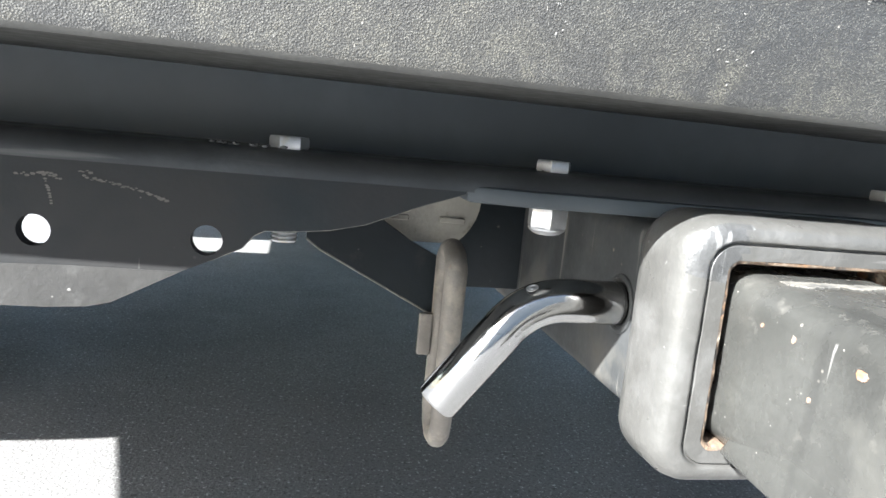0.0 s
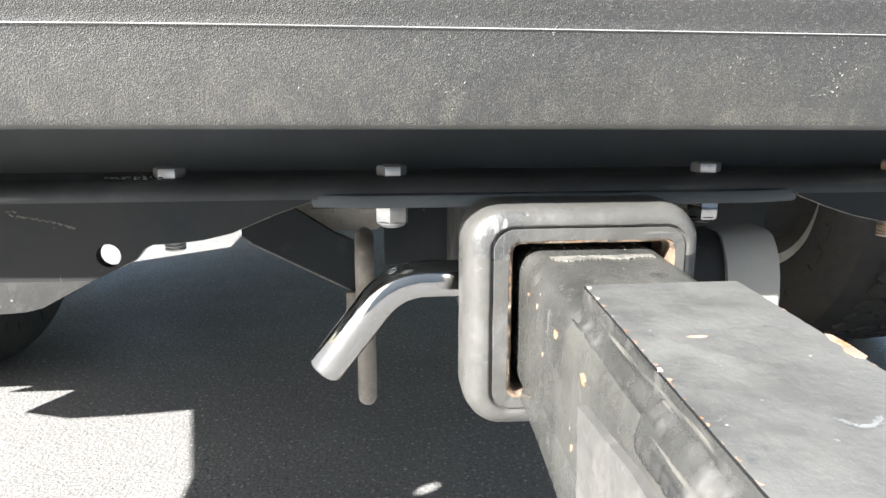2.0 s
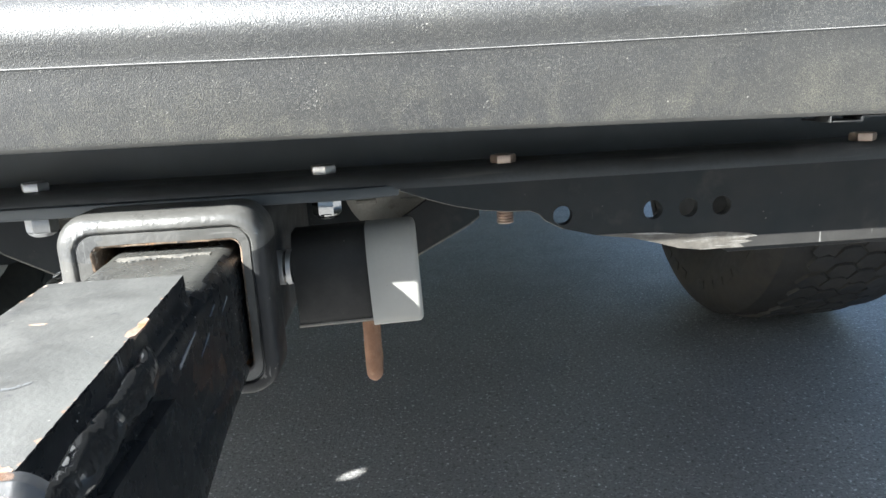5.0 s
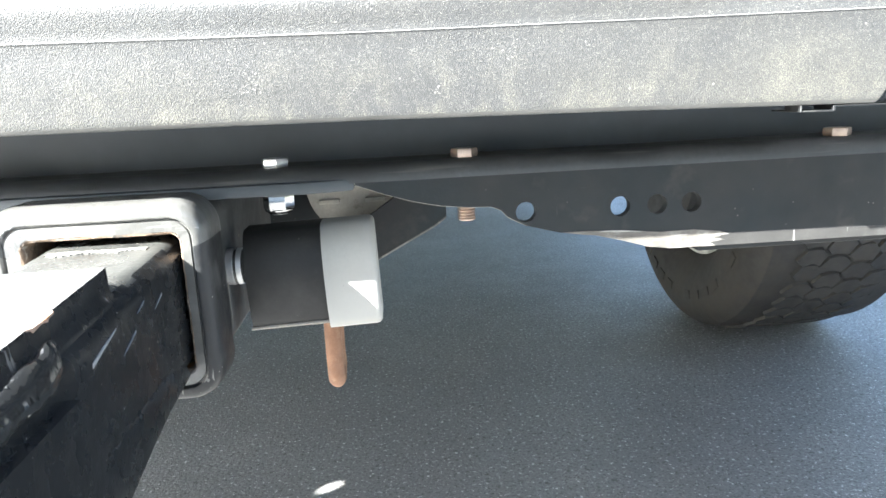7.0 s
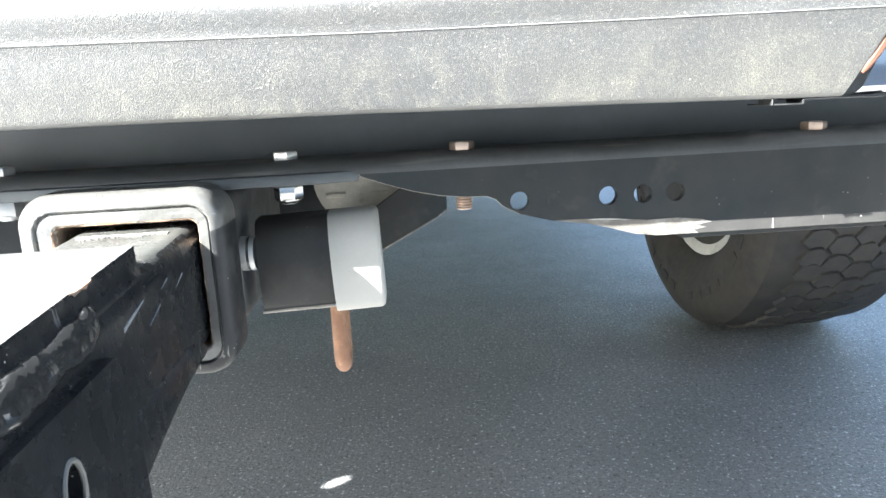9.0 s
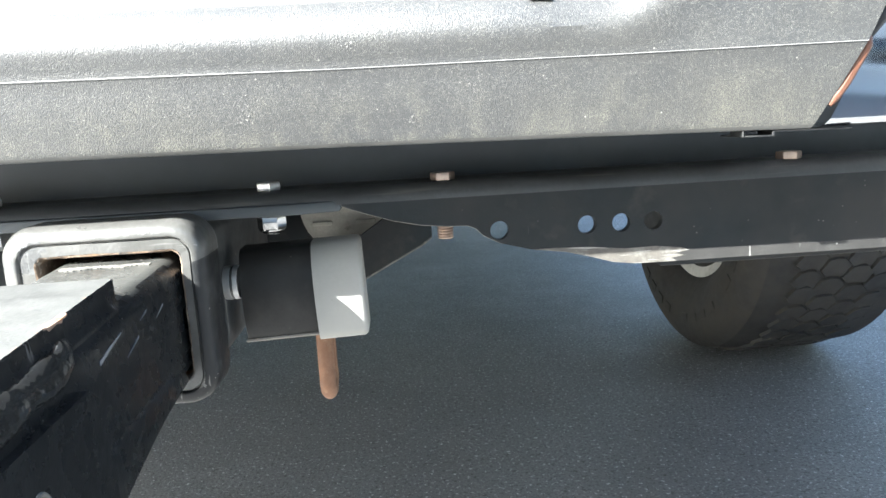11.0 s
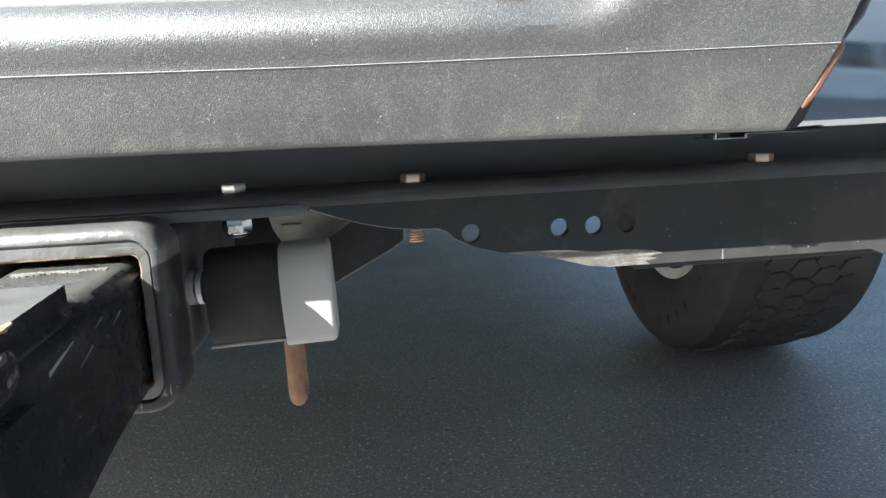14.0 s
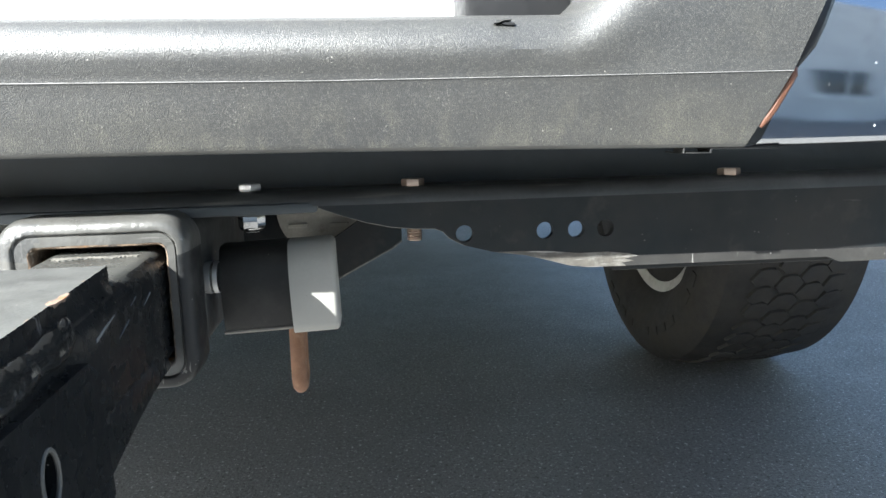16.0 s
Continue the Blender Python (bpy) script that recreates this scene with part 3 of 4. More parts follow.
for side in (-1, 1):
    part("bumper_end", build_end(side), M_BUMPER, truck, "curved chrome bumper end")
    # the seal between pad and chrome, black above and copper brown below
    for z0, z1, m, nm in ((0.5325, 0.5545, M_COPPER, "edge_strip"), (0.5545, 0.64, M_GASKET, "seal")):
        path, rad = [], []
        for k, z in enumerate(np.linspace(z0, z1, 10)):
            wide = float(np.interp(z, (0.529, 0.54, 0.5545, 0.566, 0.60, 0.64), (0.0012, 0.0024, 0.0026, 0.0048, 0.0062, 0.0062)))
            path.append((side * (pad_end(z) + wide * 0.85), bow(pad_end(z)) + float(np.interp(z, (0.525, 0.552, 0.58, 0.64), (0.0148, 0.0098, 0.0135, 0.032))), z))
            rad.append(wide * (0.6 if k in (0, 9) else 1.0))
        part(nm, sweep(path, rad, 10), m, truck)
# a rubber block on the step and the torn spot beside it
part("step_block", box(0.165, 0.2165, 0.03, 0.07, 0.578, 0.66, 0.003), M_GASKET, truck, "black rubber block on the bumper step")
bm = plate([(0.1718, 0.5730), (0.1728, 0.5737), (0.1750, 0.5735), (0.1770, 0.5734), (0.1776, 0.5727), (0.1750, 0.5725), (0.1733, 0.5727)], [], bow(0.17) + 0.0058, bow(0.17) + 0.014)
part("tear", bm, M_GASKET, truck, "torn hole in the pad")
bm = plate([(0.1689, 0.5732), (0.1702, 0.5743), (0.1728, 0.5748), (0.1762, 0.5745), (0.1728, 0.5741), (0.1708, 0.5734)], [], bow(0.17) + 0.0052, bow(0.17) + 0.014)
part("torn_flap", bm, M_PAD, truck, "frayed edge of the tear")
# spring clip on the pad's lower lip
cy = bow(0.266) + 0.0165
bm = box(0.2535, 0.2655, cy, cy + 0.02, 0.5222, 0.5228, 0.0002, 1)
box(0.2530, 0.2536, cy - 0.0005, cy + 0.010, 0.5222, 0.5249, 0.0002, 1, bm)
box(0.2660, 0.2975, cy, cy + 0.02, 0.5240, 0.5245, 0.0002, 1, bm)
box(0.2653, 0.2663, cy, cy + 0.012, 0.5223, 0.5244, 0.0002, 1, bm)
part("clip", bm, M_COLLARSHADE_CLIP, truck, "small bent metal clip")
# the whole bumper hangs a touch lower on one side
for ob in truck.children:
    for v in ob.data.vertices:
        x, z = v.co.x, v.co.z
        low = max(0.0, min(1.0, (0.5528 - z) / 0.0275))
        mid = max(0.0, min(1.0, (z - 0.530) / 0.02, (0.585 - z) / 0.02))
        v.co.z += low * float(np.interp(x, (-0.16, -0.08, 0, 0.1, 0.2, 0.29), (0.0016, 0.0012, 0.0008, 0.0, -0.0016, -0.0034)))
        v.co.z += mid * float(np.interp(x, (-0.12, 0, 0.1, 0.2, 0.3), (0.0012, 0.0003, -0.0006, -0.0004, 0.0002)))
# body
TA, TX, TR, TW = 1.275, 0.772, 0.385, 0.268    # the rear axle, the tyres' place, radius and width
part("tailgate", box(-0.93, 0.93, 0.20, 0.24, 0.679, 1.20, 0.012, 3), M_BODY, truck)
part("sill_panel", box(-0.45, 0.45, 0.112, 0.195, 0.572, 0.70, 0.006, 3), M_BODY, truck)
part("bumper_back", box(-0.86, 0.86, 0.064, 0.070, 0.5030, 0.570, 0.001), M_BACK, truck, "blue-grey painted back of the bumper")
# a block and the axle, both out of view, added to darken the ground
part("fuel_tank", box(-0.62, 0.62, 1.70, 3.4, 0.33, 0.584, 0.04, 3), M_UNDER, truck, "unseen dark block under the bed, added to shade the ground")
part("rear_axle", sweep([(-0.78, TA - 0.02, 0.381), (-0.2, TA - 0.02, 0.381), (0.2, TA - 0.02, 0.381), (0.74, TA - 0.02, 0.381)], [0.04, 0.045, 0.045, 0.04], 16), M_UNDER, truck, "dark axle tube")
for side in (-1, 1):
    arch = [(1.275 + 0.418 * math.cos(radians(a)), 0.385 + 0.418 * math.sin(radians(a))) for a in range(165, 24, -10)]
    ring = [(0.11, 0.70), (0.13, 0.590), (0.492, 0.525), (0.84, 0.525)] + arch + [(1.668, 0.36), (2.22, 0.36), (2.00, 0.66), (2.30, 0.66), (2.52, 0.36), (5.2, 0.36), (5.2, 1.2), (0.11, 1.2)]
    part("side_panel", plate(ring, [], side * 0.965, side * 1.0, "x"), M_BODY, truck, smooth=0)
    part("wheel_liner", box(side * 0.735 - 0.012, side * 0.735 + 0.012, 1.44, 1.98, 0.30, 0.815, 0.004), M_UNDER, truck)
# unseen flap and plate, outlined to cast the left-hand shadows on the ground
flap = [(0.495, 0.53), (0.507, 0.505), (0.574, 0.415), (0.632, 0.344), (0.725, 0.272), (0.777, 0.314), (0.868, 0.210), (0.868, 0.53)]
part("side_step", plate([(1.50, 0.05), (1.625, 0.19), (1.667, 0.32), (1.672, 0.357), (1.96, 0.357), (1.96, 0.05)], [], -1.0, -0.962, "x"), M_GASKET, truck, "unseen black plate ahead of the wheel, added for its shadow")
part("mud_flap", plate(flap, [], -0.990, -0.975, "x"), M_GASKET, truck, "black rubber mud flap")
part("bed_floor", box(-0.96, 0.96, 0.15, 5.2, 0.822, 0.855, 0.005), M_UNDER, truck)
part("underbody", box(-0.70, 0.70, 0.19, 5.2, 0.585, 0.818, 0.005), M_UNDER, truck)
for side in (-1, 1):
    part("frame_rail", box(side * 0.46 - 0.04, side * 0.46 + 0.04, 0.16, 4.8, 0.545, 0.70, 0.008), M_UNDER, truck)
part("cab", box(-0.93, 0.93, 2.1, 4.0, 0.87, 1.85, 0.12, 4), M_BODY, truck)

# wheels


def build_tyre(outward):
    """A tyre with its inner side at x = 0 and its tread blocks; outward is +1 or -1 along x."""
    s = outward
    w = TW
    prof = [(0.012, 0.212), (0.000, 0.225), (-0.022, 0.25), (-0.034, 0.285), (-0.036, 0.315), (-0.032, 0.340), (-0.027, 0.353), (-0.020, 0.364), (-0.008, 0.374), (0.03, 0.3785), (w / 2, 0.3795)]
    prof += [(w - 0.012 - max(a, -0.010), r) for a, r in reversed(prof[:-1])]
    bm = lathe([(s * a, r) for a, r in prof], 96, "x")
    # raised ring and blocks of moulding on the inner side
    for k in range(40):
        a = 2 * math.pi * k / 40
        for r0, r1, d in ((0.300, 0.318, 0.036),):
            if k % 5 == 0:
                continue
            vs = [bm.verts.new((s * (-d - 0.0015 if q else -d + 0.004), r * math.cos(a + b), r * math.sin(a + b))) for q in (0, 1) for r, b in ((r0, -0.05), (r1, -0.05), (r1, 0.04), (r0, 0.04))]
            bm.faces.new(vs[4:])
            for j in range(4):
                bm.faces.new((vs[j], vs[(j + 1) % 4], vs[4 + (j + 1) % 4], vs[4 + j]))
    return bm


def build_tread(outward):
    """Staggered six-sided blocks with sipes, rounded off over both shoulders."""
    s, bm = outward, bmesh.new()
    rg = random.Random(3)
    n, dx = 58, 0.0470
    mid = 0.112

    def radius(x):
        return TR - 0.018 * max(0.0, (abs(x - mid) - 0.078) / 0.06) ** 2

    for row in range(2, 7):
        xc = mid + (row - 3) * dx
        for i in range(n):
            a0 = 2 * math.pi * (i + 0.5 * (row % 2)) / n + rg.uniform(-0.012, 0.012)
            h = math.pi / n
            shape = [(-0.64, 0.22), (-0.34, 0.93), (0.04, 0.62), (0.36, 0.96), (0.58, -0.20), (0.28, -0.92), (-0.05, -0.98), (-0.36, -0.80)]
            hi, lo = [], []
            for u, w in shape:
                x = min(mid + 0.141, max(mid - 0.141, xc + u * dx * rg.uniform(0.92, 1.07)))
                for ring, d, q in ((hi, 0.0, 0.95), (lo, 0.009, 1.03)):
                    r = radius(x) - d
                    ring.append(bm.verts.new((s * (x if d else xc + (x - xc) * q), r * math.cos(a0 + h * w * q), r * math.sin(a0 + h * w * q))))
            bm.faces.new(hi)
            for k in range(8):
                bm.faces.new((lo[k], lo[(k + 1) % 8], hi[(k + 1) % 8], hi[k]))
    return bm


def build_rim(outward):
    s, w = outward, TW
    prof = [(0.010, 0.200), (0.002, 0.222), (0.006, 0.228), (0.016, 0.222), (0.020, 0.212), (0.024, 0.206)]
    return lathe([(s * a, r) for a, r in prof], 64, "x", closed=True)


def build_barrel(outward):
    s, w = outward, TW
    prof = [(0.024, 0.206), (0.05, 0.198), (0.11, 0.192), (0.17, 0.196), (0.20, 0.205), (0.21, 0.19), (0.20, 0.14), (0.19, 0.08), (0.18, 0.0)]
    return lathe([(s * a, r) for a, r in prof], 64, "x")


for side in (-1, 1):
    wheel = new("wheel")
    wheel.parent = truck
    wheel.matrix_parent_inverse = truck.matrix_basis.inverted()
    wheel.location = (TX if side > 0 else -0.82, TA - 0.02, TR - 0.004)
    wheel["label"] = "all-terrain tyre on a silver rim"
    part("tyre", build_tyre(side), M_RUBBER, wheel, "dusty black tyre with blocky tread", 30)
    tagged(part("tread", build_tread(side), M_RUBBER, wheel, "small black tread blocks", 30), kind="stuff")
    part("rim", build_rim(side), M_RIM, wheel, "silver painted rim seen from inside")
    part("barrel", build_barrel(side), M_BARREL, wheel, "dull grey inside of the rim")
    part("brake_drum", lathe([(side * -0.082, 0.0), (side * -0.082, 0.150), (side * -0.074, 0.165), (side * 0.02, 0.165), (side * 0.02, 0.0)], 40, "x"), M_UNDER, wheel, "dark brake drum")
    part("brake_disc", lathe([(side * 0.07, 0.0), (side * 0.07, 0.135), (side * 0.10, 0.135), (side * 0.10, 0.0)], 40, "x"), M_UNDER, wheel)

# ---- receiver hitch ----
hitch = thing("receiver_hitch", (0, 0.05, ZC), "black steel receiver hitch bar bolted under the bumper", "tow hitch")


BEND = 0.4983        # height at which the bar bends over into its flange


def web_outline(side):
    if side > 0:
        pts = [(0.093, BEND), (0.093, 0.4976), (0.105, 0.4930), (0.116, 0.4895), (0.128, 0.4868), (0.140, 0.4855), (0.149, 0.4852), (0.153, 0.4835), (0.156, 0.4802),
               (0.164, 0.4760), (0.178, 0.4722), (0.194, 0.4700), (0.206, 0.4668), (0.216, 0.4638), (0.226, 0.4625), (0.355, 0.4620), (0.362, 0.4590), (0.70, 0.4590), (0.70, BEND)]
    else:
        pts = [(0.093, BEND), (0.093, 0.4976), (0.105, 0.4935), (0.122, 0.4865), (0.132, 0.4842), (0.141, 0.4832), (0.150, 0.4828), (0.153, 0.4812), (0.156, 0.4775),
               (0.164, 0.4735), (0.172, 0.4698), (0.182, 0.4645), (0.190, 0.4602), (0.196, 0.4588), (0.206, 0.4582), (0.70, 0.4580), (0.70, BEND)]
    return [(side * x, z) for x, z in pts]


for side in (-1, 1):
    holes = [[(side * x, z) for x, z in circle(cx, 0.482 if side > 0 else 0.479, 0.0043, 20)] for cx in ((0.1635, 0.204, 0.220, 0.235) if side > 0 else (0.1655, 0.2095, 0.226, 0.242))]
    part("hitch_bar", plate(web_outline(side), holes, GY, GY + 0.0045), M_STEEL, hitch, "black painted bar with round holes", 25)
    part("bar_lip", box(side * 0.465 - 0.225, side * 0.465 + 0.225, GY + 0.0045, GY + 0.07, 0.4590, 0.4635, 0.0012), M_STEEL, hitch)
for side in (-1, 1):
    low = [(0.178, 0.4722), (0.194, 0.4700), (0.206, 0.4668), (0.216, 0.4638), (0.226, 0.4625)]
    far = 0.50 if side < 0 else 0.248
    top = [(0.2436, 0.4640), (0.2500, 0.4648), (0.2450, 0.4660), (0.2520, 0.4672), (0.2478, 0.4686), (0.236, 0.4700), (0.222, 0.4698), (0.205, 0.4716), (0.190, 0.4722)]
    if side < 0:
        low = [(0.172, 0.4698), (0.182, 0.4645), (0.190, 0.4602), (0.196, 0.4588), (0.206, 0.4582), (0.50, 0.4580)]
        top = [(0.50, 0.4685), (0.36, 0.4680), (0.30, 0.4688), (0.24, 0.4692), (0.20, 0.4700)]
    else:
        low += [(0.246, 0.4623)]
    part("scraped_edge", plate([(side * x, z) for x, z in low + top], [], GY - 0.0003, GY), M_SCRAPED if side > 0 else M_WORNEDGE_LIT, hitch, "scraped bare metal along the lower edge", 0)
# a thin pale line paints the light caught by the bar's lower edge
for side in (-1, 1):
    edge = [(x, GY + 0.0006, z + 0.0001) for x, z in web_outline(side) if abs(x) < 0.166 and z < 0.5]
    part("worn_rim", sweep(edge, 0.00038, 6), M_DUST_LITRIM, hitch, "pale lit line along the worn lower rim")
# the strip's upper border follows the bumper's shadow line; sun is in its colour
worn = [(0.2435, 0.4623), (0.355, 0.4620), (0.362, 0.4590), (0.60, 0.4590), (0.60, 0.4655), (0.362, 0.4660), (0.30, 0.4668), (0.2435, 0.4676)]
part("worn_edge", plate(worn, [], GY - 0.00012, GY), M_WORNEDGE_LIT, hitch, "dusty worn lower edge, lightened along the sunlit strip", 0)
rg = random.Random(17)
bm = bmesh.new()
for pts in ([(-0.214, 0.4935), (-0.207, 0.4945), (-0.202, 0.4930)], [(-0.207, 0.4940), (-0.2055, 0.4890), (-0.2050, 0.4865)], [(-0.198, 0.4945), (-0.190, 0.4930), (-0.183, 0.4915), (-0.176, 0.4892)], [(-0.1995, 0.4955), (-0.1955, 0.4955)]):
    for (x0, z0), (x1, z1) in zip(pts, pts[1:]):
        n = int(math.hypot(x1 - x0, z1 - z0) / 0.00045)
        for k in range(n):
            if rg.random() < 0.25:
                continue
            t = (k + rg.random()) / n
            x, z, w = x0 + (x1 - x0) * t, z0 + (z1 - z0) * t + rg.gauss(0, 0.00025), rg.uniform(0.00012, 0.0004)
            bm.faces.new([bm.verts.new((x + 1.8 * w * math.cos(a), GY - 0.00015 - k * 1e-7, z + w * math.sin(a))) for a in (0, 1.1, 2.2, 3.3, 4.4, 5.5)])
part("scratches", bm, M_FAINT, hitch, "pale scratches", 0)
# the flange along the top, bent over from the bar
part("flange", box(-0.70, 0.70, GY + 0.0070, 0.138, 0.5004, 0.5058, 0.0004, 1), M_LEDGE, hitch, "dusty flange")
R = 0.5060 - BEND
bm = bmesh.new()
cols = [[bm.verts.new((x, GY + R - R * math.cos(radians(a)), BEND + R * math.sin(radians(a)))) for a in range(0, 91, 9)] for x in np.linspace(-0.70, 0.70, 61)]
for A, B in zip(cols, cols[1:]):
    for k in range(10):
        bm.faces.new((A[k], B[k], B[k + 1], A[k + 1]))
part("flange_bend", roughen(bm, 0.00012, 60), M_EDGE_HIGHLIGHT, hitch, "rounded bend between bar and flange", 60)
rg = random.Random(41)
bm = bmesh.new()
for k in range(24):
    x = rg.choice((-0.160, -0.156, -0.150)) + rg.gauss(0, 0.005)
    r = rg.uniform(0.0002, 0.00075)
    bmesh.ops.create_icosphere(bm, subdivisions=1, radius=r, matrix=Matrix.Translation((x, rg.uniform(0.037, 0.046), 0.5058 + r * 0.7)) @ Matrix.Diagonal((rg.uniform(0.7, 1.8), 1, 0.8, 1)))
tagged(part("grit", bm, M_DIRTY, hitch, "pale grit", 0), kind="stuff")
bm = plate([(-0.074, 0.0300), (0.074, 0.0300), (0.0925, 0.0345), (0.0925, 0.130), (-0.0925, 0.130), (-0.0925, 0.0345)], [], 0.4952, 0.5002, "z")
bmesh.ops.bevel(bm, geom=[e for e in bm.edges if e.calc_face_angle(0.0) > 1.0 and abs(e.verts[0].co.z - e.verts[1].co.z) < 1e-5], offset=0.0012, segments=2, profile=0.5, affect="EDGES")
part("centre_plate", bm, M_BACK, hitch, "thick plate over the receiver tube")
for side in (-1, 1):
    g = [(0.137, 0.4972), (0.137, 0.4655), (0.131, 0.4610), (0.0745, 0.4315), (0.0735, 0.4325), (0.0735, 0.458), (0.092, 0.467), (0.112, 0.480), (0.118, 0.4972)]
    part("gusset", plate([(side * x, z) for x, z in g], [], 0.132, 0.137), M_STEEL, hitch, "black triangular gusset")
    # the gusset's lit lower edge, drawn as a pale line
    part("worn_rim", sweep([(side * x, 0.1322, z) for x, z in g[1:3] + [(0.0760, 0.4323)]], 0.0005, 6), M_DUST_LITRIM, hitch, "pale lit line along the worn lower rim")
    d = [(side * (0.088 + 0.029 * math.cos(radians(a))), max(0.465 if side < 0 else 0.4585, 0.486 + (0.027 if side < 0 else 0.030) * math.sin(radians(a)))) for a in range(0, 360, 10)]
    bm = plate(d, [], 0.146, 0.162)
    for x in (0.072, 0.098):
        box(side * x - 0.006, side * x + 0.006, 0.1445, 0.147, 0.4745, 0.4770, 0.0004, 1, bm)
    part("end_plate", bm, M_TAN, hitch, "mud-coloured half-round frame end plate")
    part("weld_tab", box(side * 0.083 - 0.0029, side * 0.083 + 0.0029, 0.128, 0.1315, 0.417, 0.436, 0.0008), M_ROD, hitch, "rusty tab")
part("cross_plate", box(-0.066, 0.066, 0.168, 0.174, 0.440, 0.4995, 0.001), M_STEEL, hitch)
# tube and collar
rings = [(0.24, 0.0322, 0.0322, 0.006), (0.018, 0.0322, 0.0322, 0.006), (0.018, 0.0272, 0.0272, 0.002), (0.24, 0.0272, 0.0272, 0.002)]
part("receiver_tube", loft(rings, 0.002, 0.4608, cap=False), M_DIRTY, hitch, "square steel receiver tube")
OUTER, INNER = (-0.0002, 0.4610, 0.0402, 0.0392, 0.0130), (0.0027, 0.4608, 0.0272, 0.0263, 0.0030)


def collar_skin(steps):
    """Rounded rectangles (y, how far in from the outer to the inner edge) joined into one skin."""
    bm = bmesh.new()
    loops = []
    for y, k in steps:
        cx, cz, hx, hz, r = (a + (b - a) * k for a, b in zip(OUTER, INNER))
        loops.append([bm.verts.new((cx + x, y, cz + z)) for x, z in round_rect(hx, hz, r, 12)])
    n = len(loops[0])
    for A, B in zip(loops, loops[1:]):
        for k in range(n):
            bm.faces.new((A[k], A[(k + 1) % n], B[(k + 1) % n], B[k]))
    long = [e for e in bm.edges if abs(e.verts[0].co.y - e.verts[1].co.y) < 1e-6 and e.calc_length() > 0.02]
    bmesh.ops.subdivide_edges(bm, edges=long, cuts=16, use_grid_fill=False)
    return bm


bm = collar_skin([(0.026, 0.98), (0.026, 0.10), (0.0245, 0.03), (0.021, 0.0), (0.010, 0.0), (0.0065, 0.025), (0.0040, 0.075), (0.0022, 0.15), (0.0010, 0.25), (0.0004, 0.36), (0.0001, 0.46),
                  (0.0002, 0.50), (0.0009, 0.53), (0.0016, 0.55), (0.0016, 0.57), (0.0009, 0.60), (0.0009, 0.75), (0.0010, 0.90)])
roughen(bm, 0.00016, 110)
roughen(bm, 0.00012, 800)
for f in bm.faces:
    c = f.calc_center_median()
    # faces right of and below the mount's shadow line get shade as dark paint
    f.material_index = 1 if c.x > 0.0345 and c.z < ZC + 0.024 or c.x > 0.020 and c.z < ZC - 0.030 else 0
    if c.x < -0.0215 and c.z > ZC + 0.0225 and 0.0002 < c.y < 0.0020:
        f.material_index = 2
part("collar", bm, [M_COLLAR, M_COLLARSHADE_CLIP, M_SHINE], hitch, "worn grey rounded collar, coloured black where one side is in shade", 50)
bm = collar_skin([(0.0010, 0.90), (0.0013, 0.96), (0.0030, 1.0), (0.024, 1.0)])
part("inner_lip", roughen(bm, 0.0003, 400), M_RUSTY, hitch, "rusted inner lip", 50)


def hexagon(cx, cy, z0, z1, af, turn=0.0, bm=None, chamfer=0.0008):
    r = af / math.sqrt(3)
    bm = bm or bmesh.new()
    loops = []
    for z, k in ((z0, 0.94), (z0 + chamfer, 1.0), (z1 - chamfer, 1.0), (z1, 0.94)):
        loops.append([bm.verts.new((cx + k * r * math.cos(radians(60 * i + turn)), cy + k * r * math.sin(radians(60 * i + turn)), z)) for i in range(6)])
    for A, B in zip(loops, loops[1:]):
        for i in range(6):
            bm.faces.new((A[i], A[(i + 1) % 6], B[(i + 1) % 6], B[i]))
    bm.faces.new(loops[0]), bm.faces.new(loops[-1])
    return bm


def threads(cx, cy, z0, z1, r, pitch=0.00125, bm=None):
    prof, z = [], z0
    prof.append((z0, r * 0.8))
    while z < z1:
        prof += [(z, r * 0.84), (z + pitch / 2, r)]
        z += pitch
    prof.append((z1, r * 0.84))
    return lathe(prof, 16, "z", (cx, cy, 0), bm)


BY = 0.0445
for x, turn, m, nut in ((-0.1448, 3, M_ZINC, False), (-0.0634, 4, M_ZINC, True), (0.060, -15, M_ZINC, True), (0.1395, -4, M_ZINCY, False), (0.3045, -21, M_ZINCY, False)):
    bm = hexagon(x, BY, 0.5058, 0.5094, 0.0100, turn)
    threads(x, BY, 0.4785 if not nut else 0.4860, 0.5004, 0.0040, bm=bm)
    bolt = part("bolt", bm, m, hitch, "hexagon bolt", 25)
    if nut:
        bm = hexagon(x, BY, 0.4880, 0.4950, 0.0112, turn + 17)
        lathe([(0.4863, 0.0042), (0.4875, 0.0058), (0.4881, 0.0060)], 20, "z", (x, BY, 0), bm)
        part("nut", bm, M_ZINC if x < 0 else M_CHROME, bolt, "zinc plated nut", 25)


def chain_loop(side, x, material, label):
    pts = []
    yc, zt, zb, ry = 0.121, 0.458 if side < 0 else 0.452, 0.3935 if side < 0 else 0.3900, 0.0105
    for a in range(0, 181, 15):
        pts.append((side * x, yc + ry * math.cos(radians(a)), zt + ry * math.sin(radians(a)) * 0.8))
    for a in range(180, 361, 15):
        pts.append((side * x, yc + ry * math.cos(radians(a)), zb + ry * math.sin(radians(a))))
    part("chain_loop", roughen(sweep(pts, 0.0046, 14, closed=True), 0.0004, 220), material, hitch, label, 60)


chain_loop(-1, 0.0758, M_ROD, "weathered grey safety chain loop")
chain_loop(1, 0.0710, M_RUSTROD, "rusty brown safety chain loop")

